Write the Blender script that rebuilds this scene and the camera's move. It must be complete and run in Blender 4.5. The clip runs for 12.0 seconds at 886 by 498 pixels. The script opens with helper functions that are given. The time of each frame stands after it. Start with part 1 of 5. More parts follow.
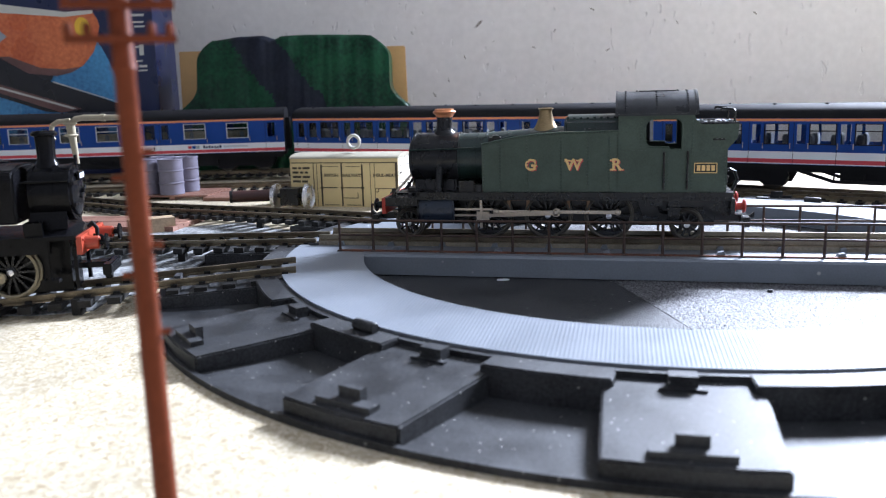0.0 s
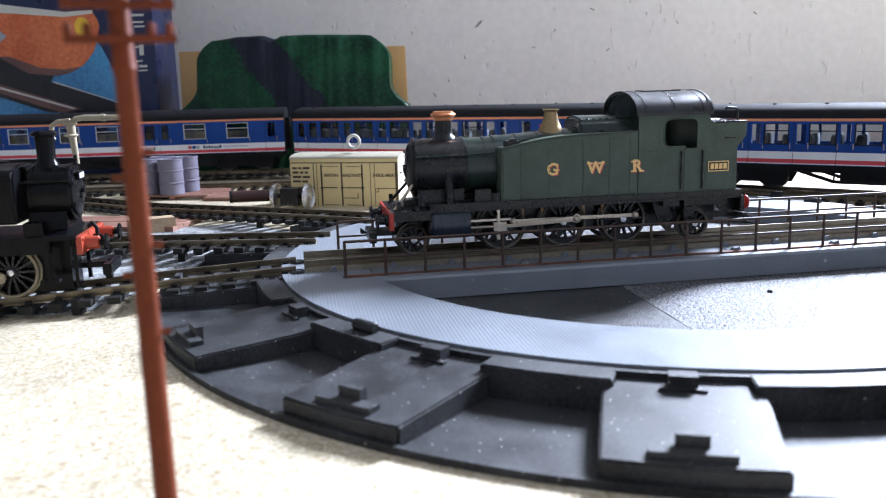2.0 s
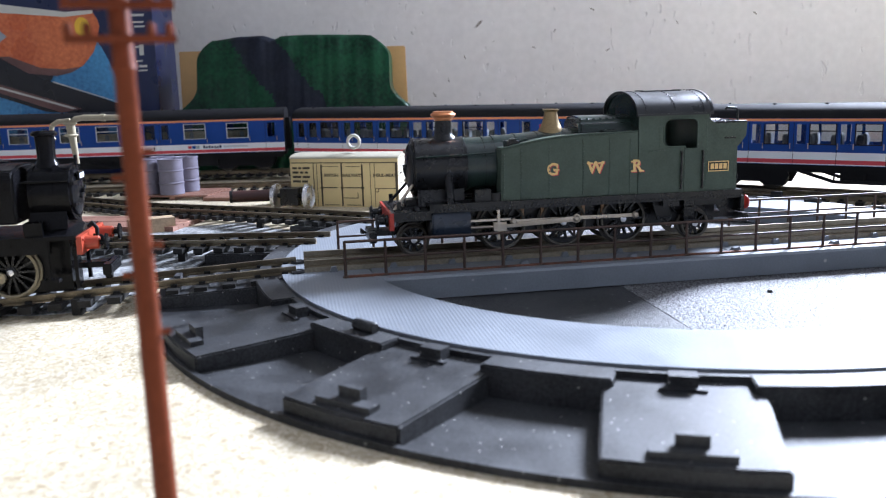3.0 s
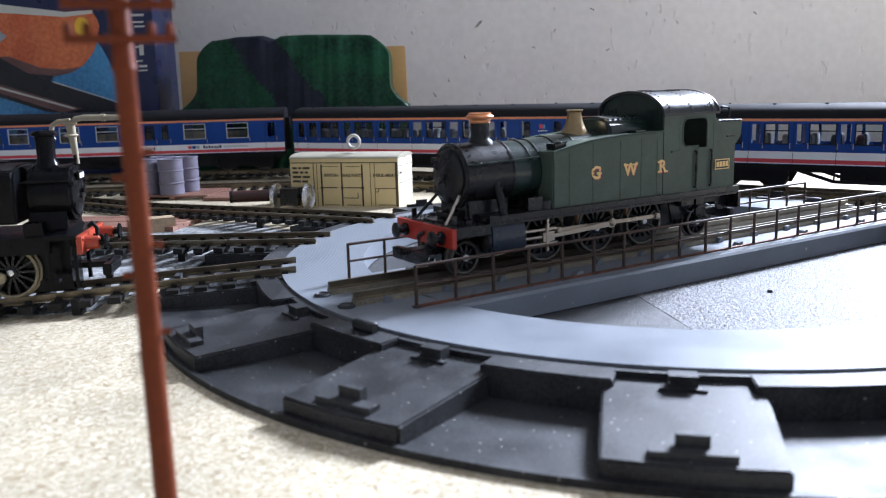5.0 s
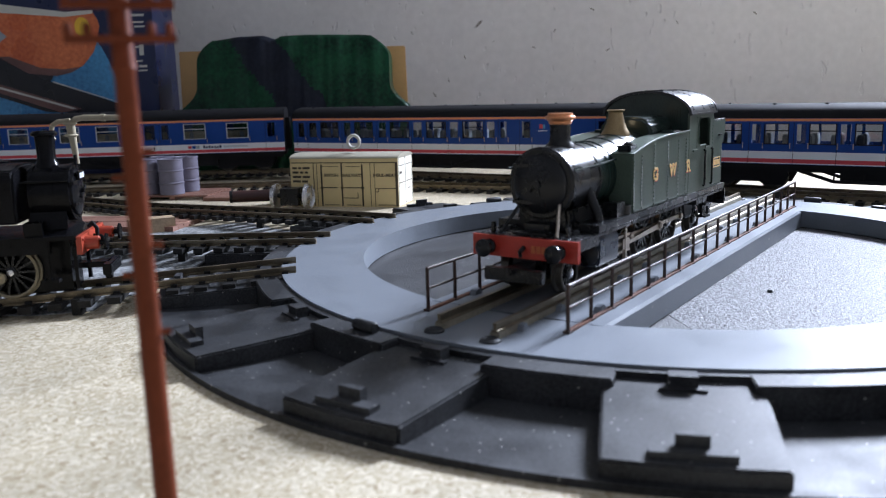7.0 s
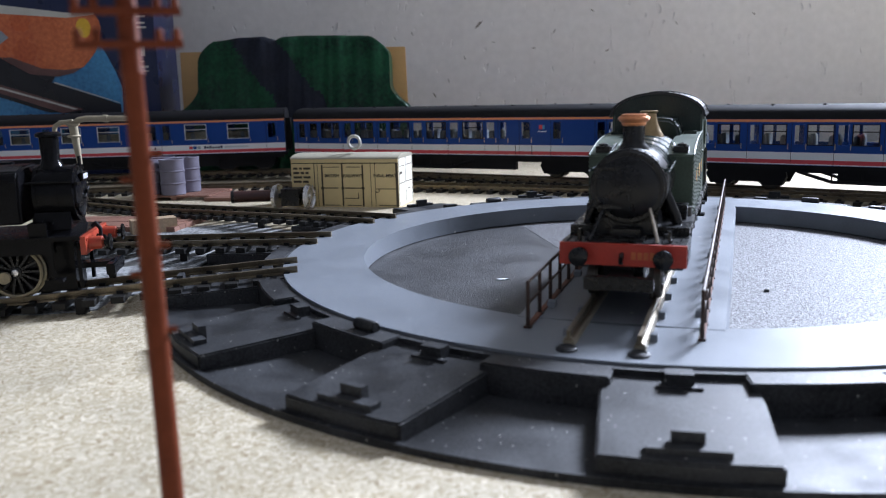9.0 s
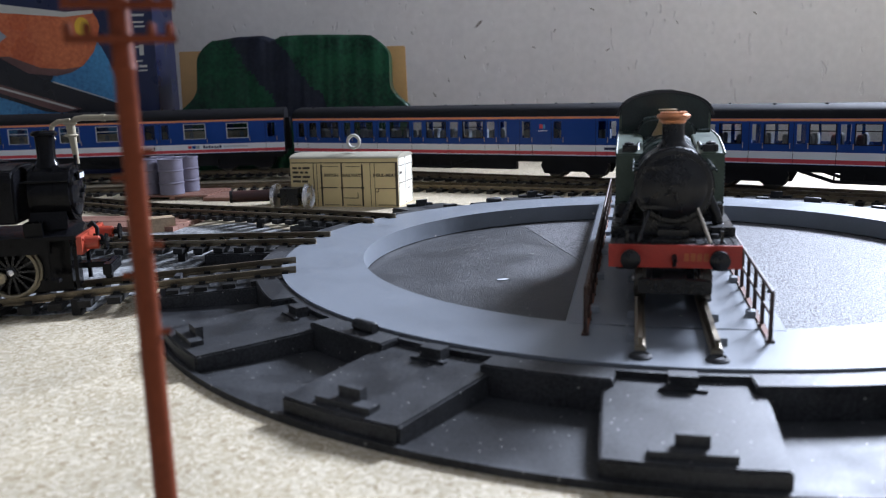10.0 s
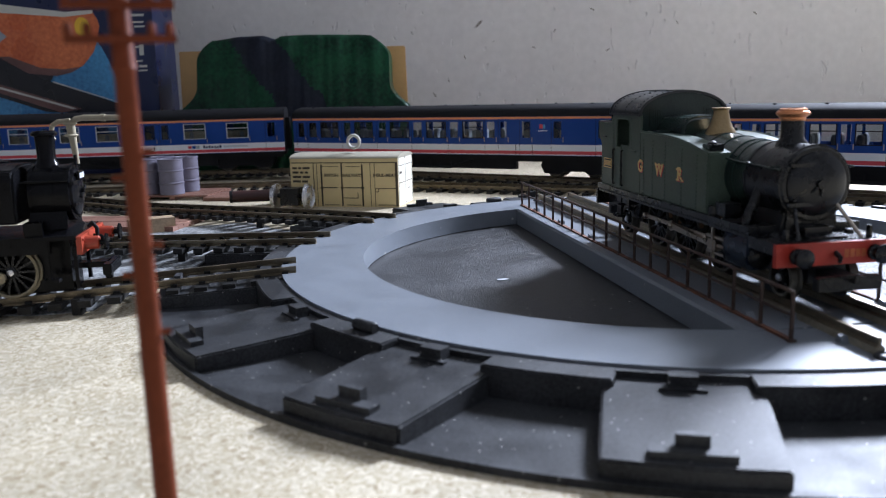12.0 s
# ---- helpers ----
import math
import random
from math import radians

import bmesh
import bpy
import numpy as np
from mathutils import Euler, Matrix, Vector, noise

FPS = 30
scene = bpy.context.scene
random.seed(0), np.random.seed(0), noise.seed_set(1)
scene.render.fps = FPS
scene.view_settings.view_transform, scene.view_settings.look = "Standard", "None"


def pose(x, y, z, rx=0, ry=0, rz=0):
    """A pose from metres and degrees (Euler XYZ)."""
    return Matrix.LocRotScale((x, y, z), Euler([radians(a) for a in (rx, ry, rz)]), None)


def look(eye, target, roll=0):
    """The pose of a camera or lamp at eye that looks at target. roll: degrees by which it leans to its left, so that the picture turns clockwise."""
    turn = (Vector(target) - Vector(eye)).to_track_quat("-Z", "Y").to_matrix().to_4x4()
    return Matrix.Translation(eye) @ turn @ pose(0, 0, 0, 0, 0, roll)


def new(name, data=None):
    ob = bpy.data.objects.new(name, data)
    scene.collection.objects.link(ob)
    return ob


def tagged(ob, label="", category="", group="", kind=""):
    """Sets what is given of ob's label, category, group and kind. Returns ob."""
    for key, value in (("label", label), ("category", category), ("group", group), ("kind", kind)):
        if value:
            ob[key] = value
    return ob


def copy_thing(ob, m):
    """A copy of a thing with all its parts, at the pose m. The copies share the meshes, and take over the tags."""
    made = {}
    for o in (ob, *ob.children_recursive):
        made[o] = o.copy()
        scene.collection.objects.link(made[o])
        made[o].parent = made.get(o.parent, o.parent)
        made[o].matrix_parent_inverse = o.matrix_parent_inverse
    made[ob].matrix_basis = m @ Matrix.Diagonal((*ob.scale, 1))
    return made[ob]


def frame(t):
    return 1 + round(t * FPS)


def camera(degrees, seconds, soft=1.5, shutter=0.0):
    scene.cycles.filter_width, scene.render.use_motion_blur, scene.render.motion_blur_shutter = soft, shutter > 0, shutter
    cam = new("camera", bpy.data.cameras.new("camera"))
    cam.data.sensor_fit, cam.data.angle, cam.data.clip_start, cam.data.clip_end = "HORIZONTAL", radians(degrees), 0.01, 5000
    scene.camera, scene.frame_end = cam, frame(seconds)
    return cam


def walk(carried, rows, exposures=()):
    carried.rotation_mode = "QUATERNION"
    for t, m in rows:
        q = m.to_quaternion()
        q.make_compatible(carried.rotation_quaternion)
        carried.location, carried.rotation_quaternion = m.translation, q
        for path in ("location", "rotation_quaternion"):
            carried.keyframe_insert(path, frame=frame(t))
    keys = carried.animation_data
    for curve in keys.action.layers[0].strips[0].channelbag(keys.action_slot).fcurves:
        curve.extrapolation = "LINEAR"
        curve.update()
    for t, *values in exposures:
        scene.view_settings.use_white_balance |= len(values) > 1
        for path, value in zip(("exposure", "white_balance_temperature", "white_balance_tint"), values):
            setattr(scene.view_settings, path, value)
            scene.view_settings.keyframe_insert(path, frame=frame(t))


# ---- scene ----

# Camera: stands still but for the small lens shift while it refocuses.
EYE = (-0.0880, -0.3292, 0.0742)
cam = camera(56.33, 12.0, soft=1.0, shutter=0.15)
cam.data.dof.use_dof, cam.data.dof.focus_distance, cam.data.dof.aperture_fstop = True, 0.38, 24
CAM = look(EYE, (EYE[0], EYE[1] + math.cos(radians(11.0)), EYE[2] - math.sin(radians(11.0))), -1.55)
BACK = CAM @ Matrix.Translation((0, 0, 0.0030))
walk(cam, [(0, CAM), (7.2, CAM), (8.4, CAM), (8.75, BACK), (9.55, BACK), (9.85, CAM), (12.0, CAM)],
     exposures=[(0, 0.78), (3.2, 0.82), (4.8, 0.50), (5.9, 0.48), (6.6, 0.0), (9.0, 0.02), (12.0, 0.08)])

# ---------------------------------------------------------------- light
world = bpy.data.worlds.new("world")
scene.world = world
world.use_nodes = True
wn = world.node_tree.nodes
sky = wn.new("ShaderNodeTexSky")
sky.sky_type, sky.sun_disc = "NISHITA", False
sky.sun_elevation, sky.sun_rotation = radians(38), radians(42)
world.node_tree.links.new(sky.outputs[0], wn["Background"].inputs[0])
wn["Background"].inputs[1].default_value = 0.12


def area_lamp(name, m, sx, sy, watts, colour):
    data = bpy.data.lights.new(name, "AREA")
    data.shape, data.size, data.size_y, data.energy, data.color = "RECTANGLE", sx, sy, watts, colour
    ob = new(name, data)
    ob.matrix_world = m
    return ob


# the window's daylight, in its opening
WIN = dict(x0=0.48, x1=0.80, z0=0.46, z1=0.84)
area_lamp("window_light", look((0.64, 0.68, 0.65), (0.64, 0.0, 0.65)), 0.29, 0.34, 77.0, (0.845, 0.945, 1.185))

# ---------------------------------------------------------------- materials


def mat(name, base, rough=0.5, metal=0.0, vary=0.25, scale=120.0, fine=1500.0, bump=0.1, bump_scale=None, spec=0.5,
        second=None, rough_vary=0.15, coat=0.0, dust=0.0, edge=0.16):
    """Base colour broken up at two sizes, roughness to match, fine relief. scale and fine are per metre."""
    m = bpy.data.materials.new(name)
    m.use_nodes = True
    nt = m.node_tree
    N, L = nt.nodes, nt.links
    bsdf = N["Principled BSDF"]
    co = N.new("ShaderNodeTexCoord")
    n1 = N.new("ShaderNodeTexNoise")
    n1.inputs["Scale"].default_value, n1.inputs["Detail"].default_value = scale, 5
    n2 = N.new("ShaderNodeTexNoise")
    n2.inputs["Scale"].default_value, n2.inputs["Detail"].default_value = fine, 3
    for n in (n1, n2):
        L.new(co.outputs["Object"], n.inputs["Vector"])
    mixn = N.new("ShaderNodeMath")
    mixn.operation = "MULTIPLY_ADD"
    mixn.inputs[1].default_value = 0.45
    L.new(n2.outputs[0], mixn.inputs[0])
    half = N.new("ShaderNodeMath")
    half.operation = "MULTIPLY"
    half.inputs[1].default_value = 0.55
    L.new(n1.outputs[0], half.inputs[0])
    L.new(half.outputs[0], mixn.inputs[2])
    ramp = N.new("ShaderNodeValToRGB")
    b2 = second or tuple(min(1, c * (1 + vary) + 0.01 * vary) for c in base)
    b1 = tuple(c * (1 - vary) for c in base)
    ramp.color_ramp.elements[0].position, ramp.color_ramp.elements[0].color = 0.5 - edge, (*b1, 1)
    ramp.color_ramp.elements[1].position, ramp.color_ramp.elements[1].color = 0.5 + edge, (*b2, 1)
    L.new(mixn.outputs[0], ramp.inputs[0])
    out = ramp.outputs[0]
    if dust:
        sp = N.new("ShaderNodeTexVoronoi")
        sp.inputs["Scale"].default_value = dust
        L.new(co.outputs["Object"], sp.inputs["Vector"])
        r2 = N.new("ShaderNodeValToRGB")
        r2.color_ramp.elements[0].position, r2.color_ramp.elements[0].color = 0.05, (1, 1, 1, 1)
        r2.color_ramp.elements[1].position, r2.color_ramp.elements[1].color = 0.13, (0, 0, 0, 1)
        L.new(sp.outputs["Distance"], r2.inputs[0])
        mx = N.new("ShaderNodeMix")
        mx.data_type = "RGBA"
        some = N.new("ShaderNodeMath")
        some.operation = "MULTIPLY"
        sep = N.new("ShaderNodeSeparateColor")
        L.new(sp.outputs["Color"], sep.inputs[0])
        gate = N.new("ShaderNodeMath")
        gate.operation, gate.inputs[1].default_value = "GREATER_THAN", 0.58
        L.new(sep.outputs[0], gate.inputs[0])
        L.new(r2.outputs[0], some.inputs[0])
        L.new(gate.outputs[0], some.inputs[1])
        L.new(some.outputs[0], mx.inputs["Factor"])
        L.new(out, mx.inputs["A"])
        mx.inputs["B"].default_value = (0.48, 0.47, 0.45, 1)
        out = mx.outputs["Result"]
    L.new(out, bsdf.inputs["Base Color"])
    mr = N.new("ShaderNodeMapRange")
    mr.inputs["To Min"].default_value = max(0.03, rough - rough_vary)
    mr.inputs["To Max"].default_value = min(1, rough + rough_vary)
    L.new(n1.outputs[0], mr.inputs["Value"])
    L.new(mr.outputs[0], bsdf.inputs["Roughness"])
    bsdf.inputs["Metallic"].default_value = metal
    bsdf.inputs["Specular IOR Level"].default_value = spec
    bsdf.inputs["Coat Weight"].default_value = coat
    if bump:
        bn = N.new("ShaderNodeBump")
        bn.inputs["Strength"].default_value, bn.inputs["Distance"].default_value = bump, 0.0006
        src = n2
        if bump_scale:
            src = N.new("ShaderNodeTexNoise")
            src.inputs["Scale"].default_value, src.inputs["Detail"].default_value = bump_scale, 4
            L.new(co.outputs["Object"], src.inputs["Vector"])
        L.new(src.outputs[0], bn.inputs["Height"])
        L.new(bn.outputs[0], bsdf.inputs["Normal"])
    return m


def chipboard_material():
    """Pressed wood flakes: straw-coloured chips of many tones in random directions."""
    m = mat("chipboard", (0.50, 0.44, 0.34), 0.7, 0, 0.2, 25, 900, 0.25, 700, 0.3)
    nt = m.node_tree
    N, L = nt.nodes, nt.links
    bsdf = N["Principled BSDF"]
    co = N.new("ShaderNodeTexCoord")
    warp = N.new("ShaderNodeTexNoise")
    warp.inputs["Scale"].default_value = 180
    L.new(co.outputs["Object"], warp.inputs["Vector"])
    add = N.new("ShaderNodeMixRGB")
    add.blend_type, add.inputs[0].default_value = "ADD", 0.006
    L.new(co.outputs["Object"], add.inputs[1])
    L.new(warp.outputs["Color"], add.inputs[2])
    vo = N.new("ShaderNodeTexVoronoi")
    vo.inputs["Scale"].default_value = 1150
    L.new(add.outputs[0], vo.inputs["Vector"])
    bw = N.new("ShaderNodeRGBToBW")
    L.new(vo.outputs["Color"], bw.inputs[0])
    ramp = N.new("ShaderNodeValToRGB")
    els = ramp.color_ramp.elements
    els[0].position, els[0].color = 0.05, (0.36, 0.27, 0.16, 1)
    els[1].position, els[1].color = 0.95, (0.86, 0.77, 0.60, 1)
    for pos, col in ((0.25, (0.53, 0.44, 0.29, 1)), (0.55, (0.62, 0.54, 0.39, 1))):
        e = els.new(pos)
        e.color = col
    L.new(bw.outputs[0], ramp.inputs[0])
    big = N.new("ShaderNodeTexNoise")
    big.inputs["Scale"].default_value = 30
    L.new(co.outputs["Object"], big.inputs["Vector"])
    mul = N.new("ShaderNodeMixRGB")
    mul.blend_type, mul.inputs[0].default_value = "MULTIPLY", 0.45
    L.new(ramp.outputs[0], mul.inputs[1])
    L.new(big.outputs[0], mul.inputs[2])
    L.new(mul.outputs[0], bsdf.inputs["Base Color"])
    return m


def plaster_material():
    """Old painted plaster: pale grey, trowel marks, chips and scratches in its relief."""
    m = mat("old_plaster", (0.74, 0.72, 0.72), 0.6, 0, 0.07, 6, 120, 0.0, None, 0.4)
    N, L = m.node_tree.nodes, m.node_tree.links
    co = N.new("ShaderNodeTexCoord")
    a = N.new("ShaderNodeTexNoise")
    a.inputs["Scale"].default_value, a.inputs["Detail"].default_value = 28, 6
    b = N.new("ShaderNodeTexNoise")
    b.inputs["Scale"].default_value, b.inputs["Detail"].default_value, b.inputs["Roughness"].default_value = 75, 2, 0.4
    mp = N.new("ShaderNodeMapping")
    mp.inputs["Scale"].default_value, mp.inputs["Rotation"].default_value = (2.2, 1, 0.8), (0, 0.8, 0)
    L.new(co.outputs["Object"], mp.inputs["Vector"])
    L.new(mp.outputs[0], b.inputs["Vector"])
    L.new(co.outputs["Object"], a.inputs["Vector"])
    pit = N.new("ShaderNodeValToRGB")
    pit.color_ramp.elements[0].position, pit.color_ramp.elements[0].color = 0.70, (1, 1, 1, 1)
    pit.color_ramp.elements[1].position, pit.color_ramp.elements[1].color = 0.75, (0, 0, 0, 1)
    L.new(b.outputs[0], pit.inputs[0])
    su = N.new("ShaderNodeMath")
    su.operation = "MULTIPLY_ADD"
    su.inputs[1].default_value = 0.5
    L.new(a.outputs[0], su.inputs[0])
    L.new(pit.outputs[0], su.inputs[2])
    bn = N.new("ShaderNodeBump")
    bn.inputs["Strength"].default_value, bn.inputs["Distance"].default_value = 0.7, 0.0018
    L.new(su.outputs[0], bn.inputs["Height"])
    L.new(bn.outputs[0], N["Principled BSDF"].inputs["Normal"])
    return m


M_board = chipboard_material()
M_wall = plaster_material()
M_room = mat("room_paint", (0.37, 0.365, 0.36), 0.8, 0, 0.05, 4, 60, 0.05)
M_floor = mat("room_floor", (0.22, 0.17, 0.12), 0.6, 0, 0.3, 8, 90)
M_base = mat("dark_grey_plastic", (0.018, 0.020, 0.024), 0.54, 0, 0.65, 60, 1300, 0.16, 2600, 0.31, rough_vary=0.25, dust=420, edge=0.12, second=(0.046, 0.048, 0.052))
M_deck = mat("mid_grey_plastic", (0.172, 0.190, 0.215), 0.42, 0, 0.12, 60, 1500, 0.06, 3000, 0.30, dust=150)
def ribbed(m, period):
    """Fine moulded ribs across the deck."""
    N, L = m.node_tree.nodes, m.node_tree.links
    co = N.new("ShaderNodeTexCoord")
    w = N.new("ShaderNodeTexWave")
    w.inputs["Scale"].default_value = 2 * math.pi / (20 * period)
    L.new(co.outputs["Object"], w.inputs["Vector"])
    bn = N.new("ShaderNodeBump")
    bn.inputs["Strength"].default_value, bn.inputs["Distance"].default_value = 0.32, 0.00013
    L.new(w.outputs["Fac"], bn.inputs["Height"])
    L.new(bn.outputs[0], N["Principled BSDF"].inputs["Normal"])
    return m


M_deckrib = ribbed(mat("ribbed_grey_plastic", (0.172, 0.190, 0.215), 0.42, 0, 0.10, 60, 1500, 0.0, None, 0.30), 0.0011)
M_sand = mat("dusty_well_floor", (0.020, 0.021, 0.023), 0.46, 0, 0.5, 45, 1500, 0.8, 1700, 0.28, second=(0.070, 0.072, 0.076), dust=250)
M_grit = mat("gritty_black_sheet", (0.010, 0.010, 0.011), 0.52, 0, 0.4, 1100, 1600, 1.0, 1250, 0.20, second=(0.20, 0.20, 0.21), edge=0.05)
M_rail = mat("tarnished_rail", (0.20, 0.165, 0.115), 0.38, 0.8, 0.35, 150, 2000, 0.1)
M_brownrail = mat("rusty_brown_plastic", (0.048, 0.038, 0.035), 0.5, 0, 0.5, 90, 1500, 0.1, None, 0.35, second=(0.085, 0.042, 0.027))
M_railbed = mat("dull_rail_bed", (0.24, 0.21, 0.155), 0.5, 0, 0.4, 90, 1500, 0.1)
M_rust = mat("rusty_footing", (0.10, 0.052, 0.036), 0.7, 0, 0.5, 120, 1500, 0.2, None, 0.3, second=(0.25, 0.10, 0.06))
M_sleeper = mat("black_sleeper_plastic", (0.008, 0.0075, 0.007), 0.55, 0, 0.3, 200, 1500, 0.1, None, 0.3)
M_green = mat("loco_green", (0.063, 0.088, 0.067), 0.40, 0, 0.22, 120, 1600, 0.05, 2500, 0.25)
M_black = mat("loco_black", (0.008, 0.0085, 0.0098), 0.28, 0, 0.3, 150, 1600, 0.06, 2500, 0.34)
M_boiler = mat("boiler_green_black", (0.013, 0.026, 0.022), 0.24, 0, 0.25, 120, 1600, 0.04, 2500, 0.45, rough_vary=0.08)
M_red = mat("buffer_red", (0.42, 0.030, 0.016), 0.45, 0, 0.15, 120, 1500, 0.05)
M_vermilion = mat("buffer_vermilion", (0.36, 0.045, 0.018), 0.42, 0, 0.2, 120, 1500, 0.06)
M_faded = mat("faded_figures", (0.46, 0.11, 0.03), 0.5, 0, 0.2, 200, 1500, 0.02)
M_copper = mat("copper_cap", (0.72, 0.30, 0.14), 0.36, 0.75, 0.15, 150, 1600, 0.05)
M_brass = mat("aged_brass", (0.35, 0.25, 0.13), 0.40, 0.8, 0.2, 150, 1600, 0.05)
M_steel = mat("bright_steel", (0.46, 0.40, 0.33), 0.3, 0.9, 0.15, 150, 1600, 0.05)
M_silver = mat("silver_wheel", (0.72, 0.72, 0.74), 0.28, 0.9, 0.15, 150, 1600, 0.05)
M_enamel = mat("black_enamel", (0.004, 0.004, 0.005), 0.20, 0, 0.3, 150, 1600, 0.05, 2500, 0.12, rough_vary=0.07)
M_tyre = mat("worn_tyre", (0.085, 0.078, 0.065), 0.4, 0.6, 0.3, 150, 1600, 0.05)
M_gold = mat("gold_lettering", (0.80, 0.54, 0.22), 0.5, 0.1, 0.12, 200, 1600, 0.02)
M_coal = mat("coal", (0.02, 0.02, 0.02), 0.35, 0, 0.5, 700, 2500, 0.8, 1500, 0.6)
M_roof = mat("cab_roof_grey", (0.020, 0.022, 0.025), 0.32, 0, 0.3, 150, 1600, 0.08, 2500, 0.4)
M_tanframe = mat("tan_frame", (0.30, 0.17, 0.09), 0.55, 0, 0.2, 150, 1500, 0.05)
# cylinder black, with the blue of its reflections mixed into the colour
M_bluesheen = mat("blue_sheen_cylinder", (0.011, 0.020, 0.036), 0.28, 0, 0.2, 120, 1500, 0.05)
M_coachblue = mat("coach_blue", (0.006, 0.050, 0.25), 0.34, 0, 0.1, 60, 1500, 0.03, None, 0.22)
M_coachroof = mat("coach_roof", (0.015, 0.015, 0.017), 0.68, 0, 0.2, 60, 1500, 0.05, None, 0.10)
M_white = mat("white_stripe", (0.76, 0.78, 0.82), 0.4, 0, 0.05, 60, 1500, 0.02)
M_orange = mat("orange_stripe", (0.75, 0.27, 0.12), 0.4, 0, 0.05, 60, 1500, 0.02)
M_stripe_red = mat("red_stripe", (0.60, 0.05, 0.07), 0.4, 0, 0.05, 60, 1500, 0.02)
M_palemark = mat("pale_grey_print", (0.52, 0.55, 0.60), 0.4, 0, 0.05, 60, 1500, 0.02)
M_seat = mat("coach_interior", (0.30, 0.34, 0.39), 0.7, 0, 0.2, 60, 900, 0.05)
M_inside = mat("coach_moulding", (0.48, 0.44, 0.34), 0.6, 0, 0.3, 90, 900, 0.05)
M_cream = mat("container_cream", (0.70, 0.56, 0.29), 0.5, 0, 0.08, 90, 1500, 0.05)
# the container's cream, whitened to paint in the window's light on its end
M_creamlit = mat("lit_container_cream", (0.88, 0.84, 0.70), 0.5, 0, 0.06, 90, 1500, 0.05)
M_line = mat("printed_brown_line", (0.06, 0.045, 0.025), 0.6, 0, 0.1, 90, 1500, 0)
M_roofgrey = mat("container_roof", (0.58, 0.57, 0.52), 0.5, 0, 0.08, 90, 1500, 0.05)
M_lilac = mat("lilac_barrel", (0.165, 0.155, 0.205), 0.5, 0, 0.15, 150, 1500, 0.08)
M_brownwood = mat("red_brown_deck", (0.24, 0.12, 0.085), 0.6, 0, 0.25, 90, 1200, 0.1)
M_pole = mat("pole_brown", (0.135, 0.031, 0.012), 0.5, 0, 0.2, 150, 1500, 0.08, None, 0.12)
M_crane = mat("crane_cream", (0.36, 0.31, 0.215), 0.5, 0, 0.2, 150, 1500, 0.08)
M_hill = mat("tunnel_green", (0.003, 0.024, 0.015), 0.36, 0, 0.5, 26, 300, 0.2, 120, 0.2, second=(0.008, 0.078, 0.032))
M_hilldark = mat("tunnel_dark_path", (0.007, 0.010, 0.020), 0.36, 0, 0.4, 40, 300, 0.2, 120, 0.2)
M_tan = mat("tunnel_tan_side", (0.62, 0.37, 0.15), 0.5, 0, 0.1, 60, 900, 0.05)
M_navy = mat("box_navy", (0.004, 0.012, 0.060), 0.3, 0, 0.15, 40, 600, 0.03)
M_boxblue = mat("box_sky_blue", (0.025, 0.16, 0.38), 0.3, 0, 0.25, 14, 300, 0.02, second=(0.07, 0.31, 0.58))
M_boxorange = mat("box_orange", (0.60, 0.10, 0.03), 0.3, 0, 0.25, 20, 300, 0.02, second=(0.75, 0.22, 0.08))
M_boxblack = mat("box_black", (0.006, 0.007, 0.012), 0.3, 0, 0.2, 20, 300, 0.02)
M_boxbrown = mat("box_brown", (0.13, 0.06, 0.055), 0.35, 0, 0.2, 40, 300, 0.02)
M_yellow = mat("box_yellow", (0.80, 0.50, 0.04), 0.35, 0, 0.1, 40, 300, 0.02)
M_paper = mat("weathered_paper", (0.13, 0.14, 0.15), 0.75, 0, 0.5, 45, 700, 0.3, 500, 0.3, second=(0.42, 0.43, 0.43), edge=0.10)
M_glass = bpy.data.materials.new("window_glass")
M_glass.use_nodes = True
_g = M_glass.node_tree.nodes["Principled BSDF"]
_g.inputs["Base Color"].default_value = (0.93, 0.95, 0.97, 1)
_g.inputs["Roughness"].default_value, _g.inputs["Transmission Weight"].default_value, _g.inputs["IOR"].default_value = 0.03, 1.0, 1.12
M_glazing = M_glass.copy()
M_glazing.name = "smoky_glazing"
M_glazing.node_tree.nodes["Principled BSDF"].inputs["Base Color"].default_value = (0.50, 0.53, 0.55, 1)
M_glazing.node_tree.nodes["Principled BSDF"].inputs["IOR"].default_value = 1.35

# ---------------------------------------------------------------- mesh kit


